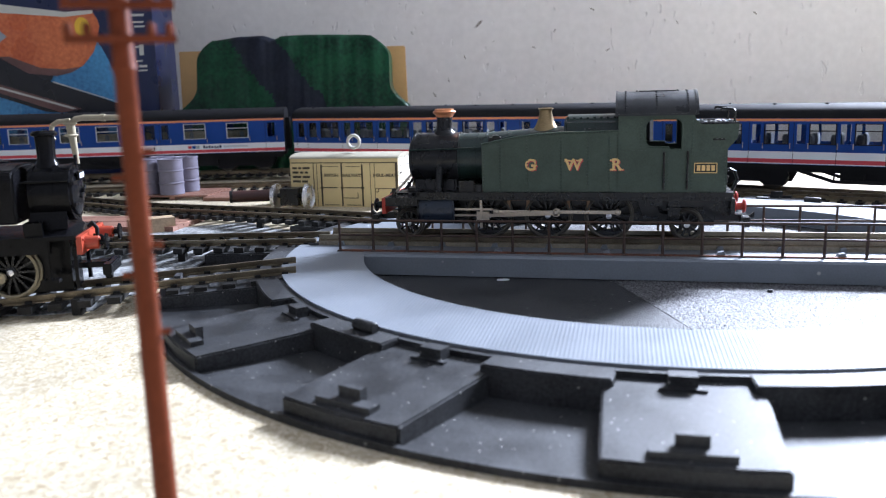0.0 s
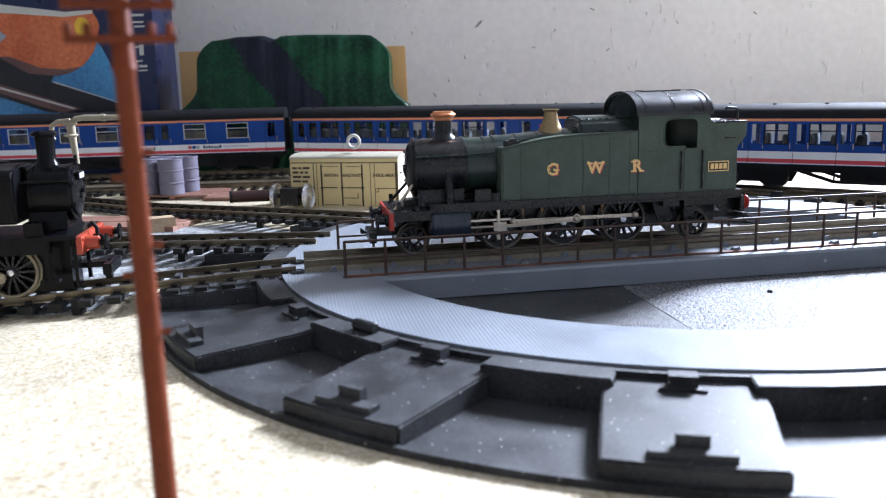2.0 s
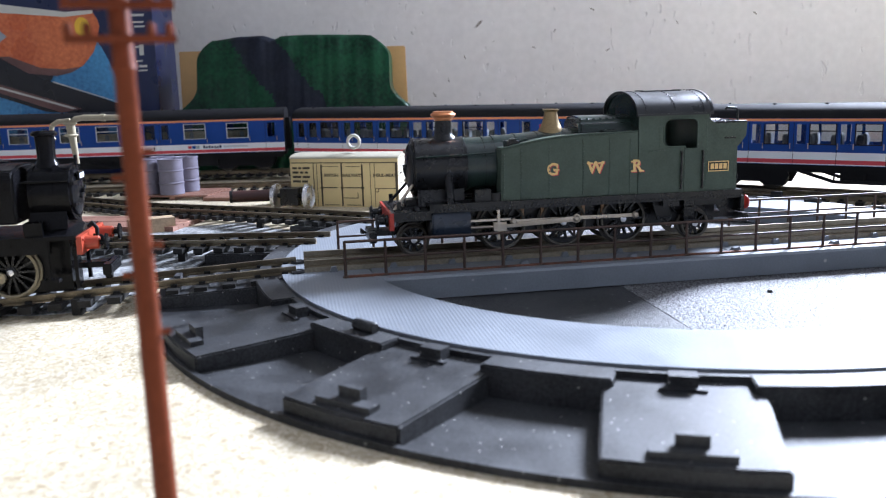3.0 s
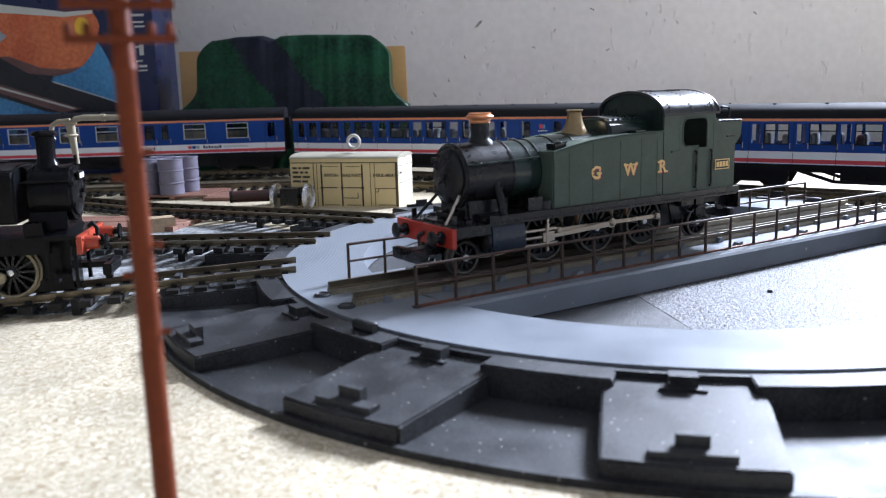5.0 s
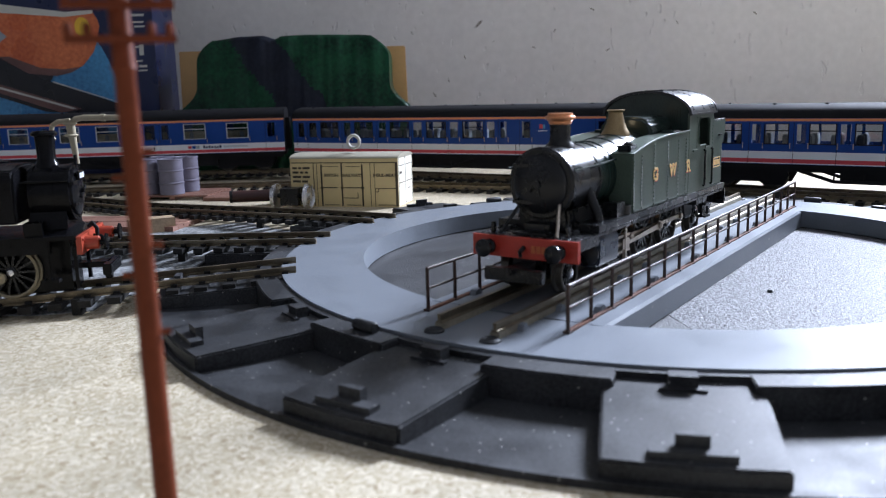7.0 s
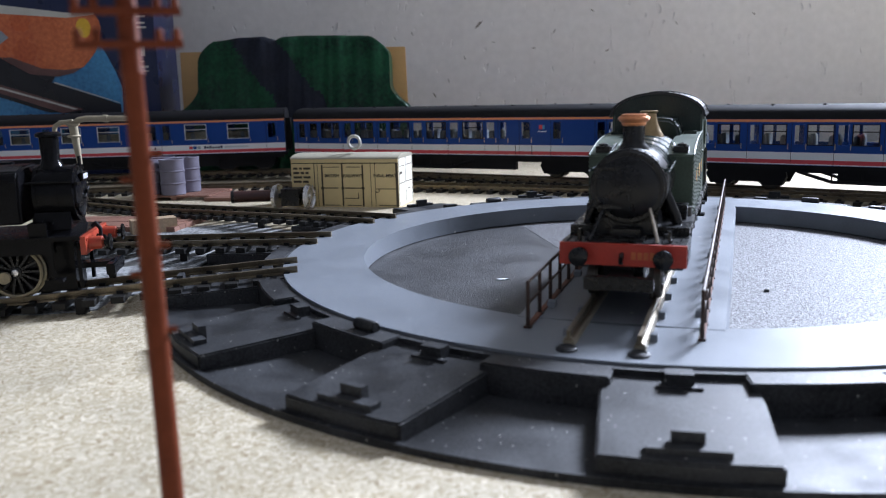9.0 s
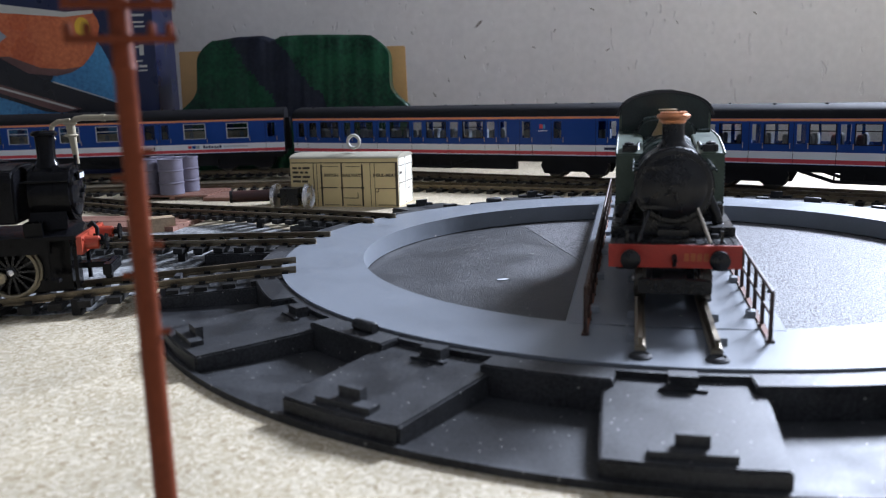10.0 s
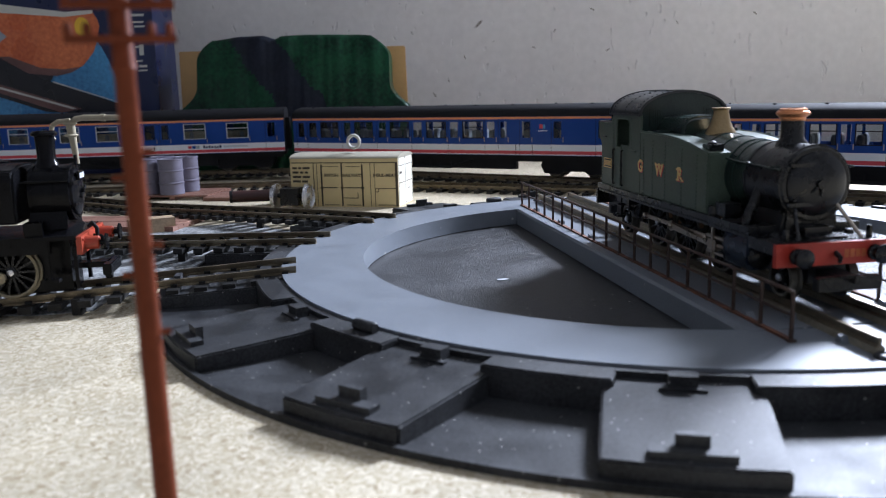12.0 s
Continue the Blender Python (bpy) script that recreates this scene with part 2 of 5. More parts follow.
class Kit:
    """Collects simple solids into one bmesh. Lengths in metres."""

    def __init__(self):
        self.bm = bmesh.new()

    def box(self, x0, x1, y0, y1, z0, z1, m=None):
        vs = [self.bm.verts.new(Vector(c)) for c in ((x0, y0, z0), (x1, y0, z0), (x1, y1, z0), (x0, y1, z0), (x0, y0, z1), (x1, y0, z1), (x1, y1, z1), (x0, y1, z1))]
        if m is not None:
            for v in vs:
                v.co = m @ v.co
        for f in ((3, 2, 1, 0), (4, 5, 6, 7), (0, 1, 5, 4), (1, 2, 6, 5), (2, 3, 7, 6), (3, 0, 4, 7)):
            self.bm.faces.new([vs[i] for i in f])
        return self

    def prism(self, poly, a, b, axis="y", m=None):
        """A polygon drawn out along an axis. poly holds the other two coordinates, in the order x, y, z."""
        def put(p, d):
            v = {"x": (d, p[0], p[1]), "y": (p[0], d, p[1]), "z": (p[0], p[1], d)}[axis]
            v = Vector(v)
            return self.bm.verts.new(m @ v if m is not None else v)
        lo, hi = [put(p, a) for p in poly], [put(p, b) for p in poly]
        n = len(poly)
        faces = [self.bm.faces.new(lo), self.bm.faces.new(hi[::-1])]
        for i in range(n):
            faces.append(self.bm.faces.new((lo[i], hi[i], hi[(i + 1) % n], lo[(i + 1) % n])))
        bmesh.ops.recalc_face_normals(self.bm, faces=faces)
        return self

    def lathe(self, profile, seg=24, m=None, smooth=True):
        """(radius, height) rows turned about z, then moved by m."""
        rings = []
        for r, h in profile:
            if r < 1e-7:
                v = Vector((0, 0, h))
                rings.append([self.bm.verts.new(m @ v if m is not None else v)])
            else:
                row = []
                for i in range(seg):
                    a = 2 * math.pi * i / seg
                    v = Vector((r * math.cos(a), r * math.sin(a), h))
                    row.append(self.bm.verts.new(m @ v if m is not None else v))
                rings.append(row)
        faces = []
        for p, q in zip(rings, rings[1:]):
            for i in range(seg):
                j = (i + 1) % seg
                if len(p) == 1 and len(q) == 1:
                    continue
                if len(p) == 1:
                    faces.append(self.bm.faces.new((p[0], q[i], q[j])))
                elif len(q) == 1:
                    faces.append(self.bm.faces.new((p[i], p[j], q[0])))
                else:
                    faces.append(self.bm.faces.new((p[i], p[j], q[j], q[i])))
        for f in faces:
            f.smooth = smooth
        bmesh.ops.recalc_face_normals(self.bm, faces=faces)
        return self

    def rod(self, a, b, r0, r1=None, seg=12):
        a, b = Vector(a), Vector(b)
        r1 = r0 if r1 is None else r1
        d = b - a
        m = Matrix.Translation(a) @ d.to_track_quat("Z", "Y").to_matrix().to_4x4()
        return self.lathe([(0, 0), (r0, 0), (r1, d.length), (0, d.length)], seg, m)

    def bevel(self, w, seg=2, angle=0.6):
        es = [e for e in self.bm.edges if len(e.link_faces) == 2 and e.calc_face_angle(0) > angle]
        bmesh.ops.bevel(self.bm, geom=es, offset=w, segments=seg, affect="EDGES", clamp_overlap=True)
        return self


def part(name, kit, material, parent=None, label="", sharp=35):
    me = bpy.data.meshes.new(name)
    kit.bm.normal_update()
    kit.bm.to_mesh(me)
    kit.bm.free()
    me.materials.append(material)
    me.set_sharp_from_angle(angle=radians(sharp))
    ob = new(name, me)
    ob.parent = parent
    return tagged(ob, label)


def thing(name, label, category, m=None, group="", kind=""):
    ob = new(name)
    ob.empty_display_size = 0.01
    if m is not None:
        ob.matrix_world = m
    return tagged(ob, label, category, group, kind)


def share(name, src, m, parent):
    """Another object on the same mesh."""
    ob = new(name, src.data)
    ob.parent = parent
    ob.matrix_basis = m
    return ob


def text(name, body, size, m, material, parent, depth=0.00012):
    cu = bpy.data.curves.new(name, "FONT")
    cu.offset = size * 0.028
    cu.body, cu.size, cu.extrude, cu.align_x, cu.align_y = body, size, depth, "CENTER", "CENTER"
    cu.materials.append(material)
    tmp = new(name + "_tmp", cu)
    me = bpy.data.meshes.new_from_object(tmp.evaluated_get(bpy.context.evaluated_depsgraph_get()))
    bpy.data.objects.remove(tmp)
    ob = new(name, me)
    ob.parent = parent
    ob.matrix_basis = m
    return ob


ZR = 0.0095          # top of the turning deck
STEP = 22.5
PAD0 = -102.9        # one spur's direction, degrees
R_OUT, R_IN, R_BASE = 0.151, 0.1198, 0.196
ZPAD = ZR - 0.0023

# ---------------------------------------------------------------- the room and the board
def structure(name, kit, material, label):
    return tagged(part(name, kit, material, None, label), category="structure", kind="structure")


WY = 0.66
k = Kit()
k.box(-1.6, WIN["x0"], WY, WY + 0.2, -0.8, 1.7).box(WIN["x1"], 2.2, WY, WY + 0.2, -0.8, 1.7)
k.box(WIN["x0"], WIN["x1"], WY, WY + 0.2, -0.8, WIN["z0"]).box(WIN["x0"], WIN["x1"], WY, WY + 0.2, WIN["z1"], 1.7)
north = structure("wall_north", k, M_wall, "pale grey old plaster wall with chips and scratches")
# chips as thin raised slivers; their dark colour paints the shade of the hollows
M_chip = mat("shaded_chip", (0.22, 0.20, 0.18), 0.8, 0, 0.3, 200, 900, 0.1)
chips = random.Random(11)
for x, z, ln, tilt in ((-0.040, 0.1455, 0.013, -40), (-0.0565, 0.109, 0.006, 70), (0.092, 0.159, 0.007, 30), (0.048, 0.136, 0.006, -60), (0.024, 0.118, 0.005, 20), (0.19, 0.142, 0.006, 60),
                       (-0.076, 0.083, 0.007, 75), (-0.093, 0.067, 0.008, 60), (-0.345, 0.173, 0.005, 80), (0.11, 0.113, 0.006, -30), (-0.023, 0.126, 0.004, 10), (0.28, 0.15, 0.006, 45), (-0.117, 0.138, 0.005, 65), (-0.127, 0.105, 0.009, 78)):
    pts = [(-ln / 2, 0), (-ln * 0.2, -ln * chips.uniform(0.05, 0.16)), (ln * 0.25, -ln * chips.uniform(0.03, 0.12)), (ln / 2, ln * 0.03), (ln * 0.2, ln * chips.uniform(0.06, 0.16)), (-ln * 0.25, ln * chips.uniform(0.03, 0.10))]
    part("plaster_chip", Kit().prism(pts, -0.0003, 0.001, "y", pose(x, WY, z, 0, tilt, 0)), M_chip, north)
structure("wall_east", Kit().box(2.2, 2.35, -2.4, WY + 0.2, -0.8, 1.7), M_room, "plain pale painted wall")
structure("wall_west", Kit().box(-1.75, -1.6, -2.4, WY + 0.2, -0.8, 1.7), M_room, "plain pale painted wall")
structure("wall_south", Kit().box(-1.75, 2.35, -2.55, -2.4, -0.8, 1.7), M_room, "plain pale painted wall")
structure("floor", Kit().box(-1.75, 2.35, -2.55, WY + 0.2, -0.86, -0.8), M_floor, "brown room floor below the layout board")
structure("ceiling", Kit().box(-1.75, 2.35, -2.55, WY + 0.2, 1.7, 1.8), M_room, "plain pale ceiling")

wf = thing("window_1", "white painted window frame with two panes", "window", kind="structure")
wx0, wx1, wz0, wz1 = WIN["x0"], WIN["x1"], WIN["z0"], WIN["z1"]
for a in ((wx0, wx0 + 0.04, wz0, wz1), (wx1 - 0.04, wx1, wz0, wz1), (wx0 + 0.04, wx1 - 0.04, wz0, wz0 + 0.04), (wx0 + 0.04, wx1 - 0.04, wz1 - 0.04, wz1), ((wx0 + wx1) / 2 - 0.02, (wx0 + wx1) / 2 + 0.02, wz0 + 0.04, wz1 - 0.04)):
    part("window_frame", Kit().box(a[0], a[1], WY + 0.11, WY + 0.16, a[2], a[3]).bevel(0.003), M_white, wf)
for a, b in ((wx0 + 0.04, (wx0 + wx1) / 2 - 0.02), ((wx0 + wx1) / 2 + 0.02, wx1 - 0.04)):
    part("pane", Kit().box(a, b, WY + 0.133, WY + 0.137, wz0 + 0.04, wz1 - 0.04), M_glass, wf).visible_shadow = False
part("window_sill", Kit().box(wx0 - 0.03, wx1 + 0.03, WY - 0.04, WY - 0.002, wz0 - 0.03, wz0).bevel(0.003), M_white, wf)

board = thing("baseboard", "bare chipboard layout board with coarse wood flakes", "board", kind="structure")
part("board_top", Kit().box(-1.5, 1.6, -0.62, WY - 0.01, -0.018, 0.0), M_board, board)
for x in (-1.4, 1.5):
    for y in (-0.55, 0.55):
        part("leg", Kit().box(x - 0.03, x + 0.03, y - 0.03, y + 0.03, -0.8, -0.018), M_floor, board)

mat_edge = random.Random(8)
outline = [(-0.62, -0.075), (-0.45, -0.072), (-0.30, -0.058), (-0.215, -0.045), (-0.188, 0.02), (-0.185, 0.07), (-0.165, 0.105), (-0.20, 0.150), (-0.26, 0.128), (-0.40, 0.150), (-0.62, 0.16)]
wav = []
for (xa, ya), (xb, yb) in zip(outline, outline[1:] + outline[:1]):
    for j in range(6):
        wav.append((xa + (xb - xa) * j / 6 + mat_edge.uniform(-0.003, 0.003), ya + (yb - ya) * j / 6 + mat_edge.uniform(-0.003, 0.003)))
sheet = thing("scenery_sheet", "grey weathered paper sheet under the turntable spurs", "paper sheet")
part("paper", Kit().prism(wav, 0.0, 0.0004, "z"), M_paper, sheet)

# ---------------------------------------------------------------- turntable


def arc_slab(k, r0, r1, a0, a1, z0, z1, n=8, z1o=None):
    """A curved slab between two radii and two angles (degrees)."""
    z1o = z1 if z1o is None else z1o
    rows = []
    for i in range(n + 1):
        a = radians(a0 + (a1 - a0) * i / n)
        c, s = math.cos(a), math.sin(a)
        rows.append([k.bm.verts.new((r * c, r * s, z)) for r, z in ((r0, z0), (r1, z0), (r1, z1o), (r0, z1))])
    fs = []
    for p, q in zip(rows, rows[1:]):
        for j in range(4):
            fs.append(k.bm.faces.new((p[j], q[j], q[(j + 1) % 4], p[(j + 1) % 4])))
    if abs(a1 - a0) < 359.9:
        fs.append(k.bm.faces.new(rows[0]))
        fs.append(k.bm.faces.new(rows[-1][::-1]))
    else:
        bmesh.ops.remove_doubles(k.bm, verts=rows[0] + rows[-1], dist=1e-6)
        fs = [f for f in fs if f.is_valid]
    bmesh.ops.recalc_face_normals(k.bm, faces=fs)
    return k


base = thing("turntable", "round dark grey plastic turntable base with raised track pads", "turntable")
k = Kit()
arc_slab(k, 0.1535, R_BASE, 0, 360, 0.0, 0.0009, 128)
part("base_plate", k, M_base, base)
part("outer_lip", arc_slab(Kit(), R_BASE - 0.0012, R_BASE + 0.0004, 0, 360, 0.0, 0.0018, 160), M_base, base)
k = arc_slab(Kit(), 0.0, 0.1515, 0, 360, 0.0, 0.0010, 96)
part("well_floor", k, M_sand, base, "gritty black well floor")
# the coarse grit sheet that covers one side of the floor
edge = [(-0.0118, -0.1030), (-0.0459, 0.1115)]
rim = [(0.1190 * math.cos(radians(t)), 0.1190 * math.sin(radians(t))) for t in range(-96, 113, 8)]
part("grit_sheet", Kit().prism(edge[:1] + rim + edge[1:], 0.0009, 0.0011, "z"), M_grit, base, "coarse black grit sheet")
k = Kit()
arc_slab(k, 0.1513, 0.1537, 0, 360, 0.0, ZR - 0.0008, 160)
part("inner_kerb", k, M_base, base)


def zpad(r):
    """The pads fall a little towards the rim."""
    return ZPAD - (r - 0.1525) / 0.040 * 0.0017


def pad_mesh():
    k = Kit()
    prof = [(0.1525, -0.0150), (0.1585, -0.0155), (0.1592, -0.0178), (0.1938, -0.0172), (0.1949, 0.0), (0.1938, 0.0172), (0.1592, 0.0178), (0.1585, 0.0155), (0.1525, 0.0150), (0.1522, 0.0)]
    k.prism(prof, 0.0, ZPAD, "z")
    for v in k.bm.verts:
        if v.co.z > 0.004:
            v.co.z = zpad(v.co.x)
    return k.bevel(0.0005, 2)


def inner_clip():
    z = zpad(0.157)
    return Kit().box(0.1548, 0.1588, -0.0032, 0.0032, z - 0.0006, z + 0.0030).box(0.1588, 0.1602, -0.0052, 0.0052, z - 0.0006, z + 0.0005).bevel(0.0005, 2)


def outer_clip():
    z = zpad(0.1885)
    return Kit().box(0.1872, 0.1894, -0.0032, 0.0032, z - 0.0006, z + 0.0038).box(0.1886, 0.1922, -0.0080, 0.0080, z - 0.0006, z + 0.0013).bevel(0.0004, 2)


first = {}
for i in range(16):
    m = pose(0, 0, 0, 0, 0, PAD0 + STEP * i)
    if not first:
        first = dict(pad=part("track_pad", pad_mesh(), M_base, base))
        first["pad"].matrix_basis = m
        pad = first["pad"]
        first["ic"] = part("rail_clip", inner_clip(), M_base, pad)
        first["oc"] = part("track_clip", outer_clip(), M_base, pad)
    else:
        pad = share("track_pad", first["pad"], m, base)
        share("rail_clip", first["ic"], Matrix(), pad)
        share("track_clip", first["oc"], Matrix(), pad)
for i in range(16):
    mid = PAD0 + STEP * (i + 0.5)
    led = part("ledge", arc_slab(Kit(), 0.1521, 0.1605, mid - 5.75, mid + 5.75, 0.0, ZR - 0.0006, 8).bevel(0.0004, 2), M_base, base)
    if i not in (2, 6, 9, 14):
        continue
    k = Kit()
    k.lathe([(0, 0), (0.0014, 0.0), (0.0017, 0.0006), (0.0017, 0.0080), (0.0014, 0.0086), (0, 0.0086)], 12, pose(0.1545, 0.0043, ZR + 0.0007, 90))
    c = part("stop_peg", k, M_base, led)
    c.matrix_basis = pose(0, 0, 0, 0, 0, mid + 1.2)

# ---- the turning deck (axis of the track along +x)
ZB = 0.0137          # rail top on the deck
deck = thing("turntable_deck", "grey plastic turning ring with a railed track bridge across it", "turntable deck")
k = Kit()
arc_slab(k, R_IN, R_OUT, 0, 360, 0.0014, ZR, 160)
ring = part("ring", k, M_deckrib, deck)
ring.data.materials.append(M_deck)
for pg in ring.data.polygons:
    pg.material_index = 0 if pg.normal.z > 0.5 else 1
# bridge girder: flush top, chamfered upper edges
HB = 0.0292
xe = math.sqrt(R_IN ** 2 - HB ** 2) + 0.002
k = Kit()
k.prism([(-HB, 0.0014), (HB, 0.0014), (HB, ZR - 0.0008), (HB - 0.0008, ZR + 0.0001), (-HB + 0.0008, ZR + 0.0001), (-HB, ZR - 0.0008)], -xe, xe, "x")
bridge = part("bridge", k, M_deck, deck)
for s in (-1, 1):
    k = Kit()
    y = s * 0.0089
    k.prism([(y - 0.0011, ZB - 0.0026), (y + 0.0011, ZB - 0.0026), (y + 0.0011, ZB - 0.0021), (y + 0.0004, ZB - 0.0018), (y + 0.0005, ZB - 0.0007), (y + 0.0006, ZB), (y - 0.0006, ZB), (y - 0.0005, ZB - 0.0007), (y - 0.0004, ZB - 0.0018), (y - 0.0011, ZB - 0.0021)], -0.1425, 0.1425, "x")
    rail = part("rail", k, M_rail, deck, "tarnished nickel rail")
    part("rail_bed", Kit().box(-0.1425, 0.1425, y - 0.0014, y + 0.0014, ZR - 0.0001, ZB - 0.0025), M_railbed, rail, "dull brown rail bed")
    for x in [-0.132 + 0.022 * j for j in range(13)]:
        kk = Kit().prism([(-0.0016, 0), (0.0016, 0), (0.0007, 0.0019), (-0.0009, 0.0021)], -0.0009, 0.0009, "y", pose(x, y + s * 0.0024, ZR - 0.0001))
        part("rail_chair", kk, M_deck, rail)
    for e in (-1, 1):
        kk = Kit().lathe([(0.0028, 0), (0.0028, 0.0005), (0.0021, 0.0010), (0.0016, 0.0006), (0, 0.0005)], 20, pose(e * 0.1448, y, ZR - 0.0001))
        part("end_boss", kk, M_base, rail, "dark rail end boss")
    # handrail: posts on a rusty footing strip
    yh = s * 0.0229
    hr = part("handrail", Kit().rod((-0.1283, yh, ZR + 0.0128), (0.1283, yh, ZR + 0.0128), 0.00050).rod((-0.1283, yh, ZR + 0.0068), (0.1283, yh, ZR + 0.0068), 0.00042), M_brownrail, deck, "thin brown rusty handrail")
    part("footing_strip", Kit().box(-0.1283, 0.1283, yh - 0.0007, yh + 0.0007, ZR, ZR + 0.0007), M_rust, hr, "rusty footing strip")
    post = None
    for j in range(19):
        x = -0.1283 + 0.2566 * j / 18
        if post is None:
            post = part("post", Kit().rod((0, 0, 0), (0, 0, 0.0131), 0.00058, 0.00052, 8).box(-0.001, 0.001, -0.001, 0.001, 0, 0.0006), M_brownrail, hr)
            post.matrix_basis = pose(x, yh, ZR)
        else:
            share("post", post, pose(x, yh, ZR), hr)
    for j in range(6):
        x = -0.105 + 0.042 * j
        part("footing_lug", Kit().prism([(-0.0022, 0), (0.0022, 0), (0.0008, 0.0016), (-0.0012, 0.0020)], -0.0012, 0.0012, "y", pose(x, yh - s * 0.0016, ZR)), M_deck, hr)

# ---------------------------------------------------------------- loose track


def track_along(name, label, pts, zr, sleepers=True, riser=()):
    """Two rails and their sleepers along a plan line of points; zr is the rail's top."""
    t = thing(name, label, "track", group="loose track")
    P = [Vector((q[0], q[1], q[2] if len(q) > 2 else zr)) for q in pts]
    dense = []
    for a, b in zip(P, P[1:]):
        n = max(2, int((b - a).length / 0.012))
        dense += [a.lerp(b, i / n) for i in range(n)]
    dense.append(P[-1])
    for s in (-1, 1):
        k = Kit()
        prev = None
        for i, q in enumerate(dense):
            d = (dense[min(i + 1, len(dense) - 1)] - dense[max(i - 1, 0)])
            d.z = 0
            d.normalize()
            n = Vector((-d.y, d.x, 0))
            c = q + n * s * 0.0088
            row = [k.bm.verts.new(c + n * o + Vector((0, 0, z))) for o, z in ((-0.0010, -0.0026), (0.0010, -0.0026), (0.0010, -0.0021), (0.0004, -0.0018), (0.0006, -0.0006), (0.0006, 0), (-0.0006, 0), (-0.0006, -0.0006), (-0.0004, -0.0018), (-0.0010, -0.0021))]
            if prev:
                for j in range(10):
                    k.bm.faces.new((prev[j], row[j], row[(j + 1) % 10], prev[(j + 1) % 10]))
            else:
                k.bm.faces.new(row)
            prev = row
        k.bm.faces.new(prev)
        bmesh.ops.recalc_face_normals(k.bm, faces=k.bm.faces[:])
        part("rail", k, M_rail, t, "tarnished nickel rail")
    run, src = 0.0, None
    nxt = 0.004
    for a, b in zip(dense, dense[1:]):
        L = (b - a).length
        while nxt <= run + L:
            q = a.lerp(b, (nxt - run) / L)
            ang = math.degrees(math.atan2(b.y - a.y, b.x - a.x))
            m = pose(q.x, q.y, q.z, 0, 0, ang)
            if src is None:
                k = Kit().box(-0.0022, 0.0022, -0.0158, 0.0158, -0.0048, -0.0025)
                for s in (-1, 1):
                    for o in (-0.0016, 0.0016):
                        k.box(-0.0011, 0.0011, s * 0.0088 + o - 0.0005, s * 0.0088 + o + 0.0005, -0.0026, -0.0015)
                src = part("sleeper", k, M_sleeper, t)
                src.matrix_basis = m
            else:
                share("sleeper", src, m, t)
            nxt += 0.0098
        run += L
    for x, y in riser:
        part("riser", Kit().box(x - 0.0016, x + 0.0016, y - 0.002, y + 0.002, 0, zr - 0.0060), M_sleeper, t)
    return t


def radial(a, r):
    return (r * math.cos(radians(a)), r * math.sin(radians(a)))


def falling(a, rows):
    """A spur's line: from the turntable's height down to the board."""
    return [(*radial(a, r), z) for r, z in rows]



ZS = 0.0118
SA, SB, SC = PAD0 - 3 * STEP, PAD0 - 4 * STEP, PAD0 - 5 * STEP
track_along("spur_track", "raised model track with black sleepers, leading to the turntable", falling(SA, [(0.1455, 0.0118), (0.19, 0.0095), (0.24, 0.0066), (0.30, 0.0049), (0.62, 0.0048)]), ZS, riser=[(-0.2159, -0.0485), radial(SA - 2, 0.36)])
track_along("spur_track", "raised model track with black sleepers, leading to the turntable", falling(SB, [(0.1445, 0.0118), (0.19, 0.0105), (0.24, 0.0088), (0.32, 0.0060), (0.62, 0.0048)]), ZS, riser=[radial(SB - 2, 0.21), radial(SB + 2, 0.21)])
track_along("spur_track", "raised model track with black sleepers, leading to the turntable", falling(SC, [(0.1435, 0.0118), (0.19, 0.0108), (0.24, 0.0092), (0.34, 0.0060), (0.62, 0.0048)]), ZS, riser=[(-0.1897, 0.1275), (-0.172, 0.140)])
# the front loop and the coaches' line, curving round behind the turntable
track_along("loop_track", "model track with black sleepers curving behind the turntable", [(-0.62, 0.21), (-0.50, 0.262), (-0.36, 0.312), (-0.214, 0.322), (-0.088, 0.283), (0.0, 0.243), (0.10, 0.198), (0.17, 0.157), (0.30, 0.065), (0.40, -0.03)], 0.0048)

COACHES = [((-0.485, 0.372), (-0.222, 0.390)), ((-0.2139, 0.3896), (0.051, 0.2485)), ((0.058, 0.2410), (0.278, 0.081))]
track_along("coach_track", "model track with black sleepers under the coaches", [(-0.62, 0.375), (-0.485, 0.389), (-0.36, 0.399), (-0.26, 0.405), (-0.205, 0.400), (-0.09, 0.340, 0.0068), (0.042, 0.267, 0.0058), (0.10, 0.227, 0.0050), (0.19, 0.162, 0.0048), (0.28, 0.097, 0.0048), (0.38, 0.01, 0.0048)], 0.0078)

# ---------------------------------------------------------------- the green tank engine, built along +x about the deck's centre
engine = thing("tank_engine", "dark green model tank engine with copper chimney cap", "locomotive")
mm = 0.001
HW = 16.5            # half the width over tanks and cab
ZC = 45.2            # height of the boiler's axis


def B(x0, x1, y0, y1, z0, z1, kit=None):
    return (kit or Kit()).box(x0 * mm, x1 * mm, min(y0, y1) * mm, max(y0, y1) * mm, z0 * mm, z1 * mm)


def along(x):
    """Turns a lathe's z axis to +x, starting at x millimetres."""
    return pose(x * mm, 0, ZC * mm, 0, 90, 0)


def path_rod(k, pts, r, seg=8):
    """A bent wire through points in millimetres, with round joints."""
    for a, b in zip(pts, pts[1:]):
        k.rod([c * mm for c in a], [c * mm for c in b], r, None, seg)
    for p in pts[1:-1]:
        k.lathe([(0, -r), (r * 0.7, -r * 0.7), (r, 0), (r * 0.7, r * 0.7), (0, r)], seg, pose(p[0] * mm, p[1] * mm, p[2] * mm))
    return k


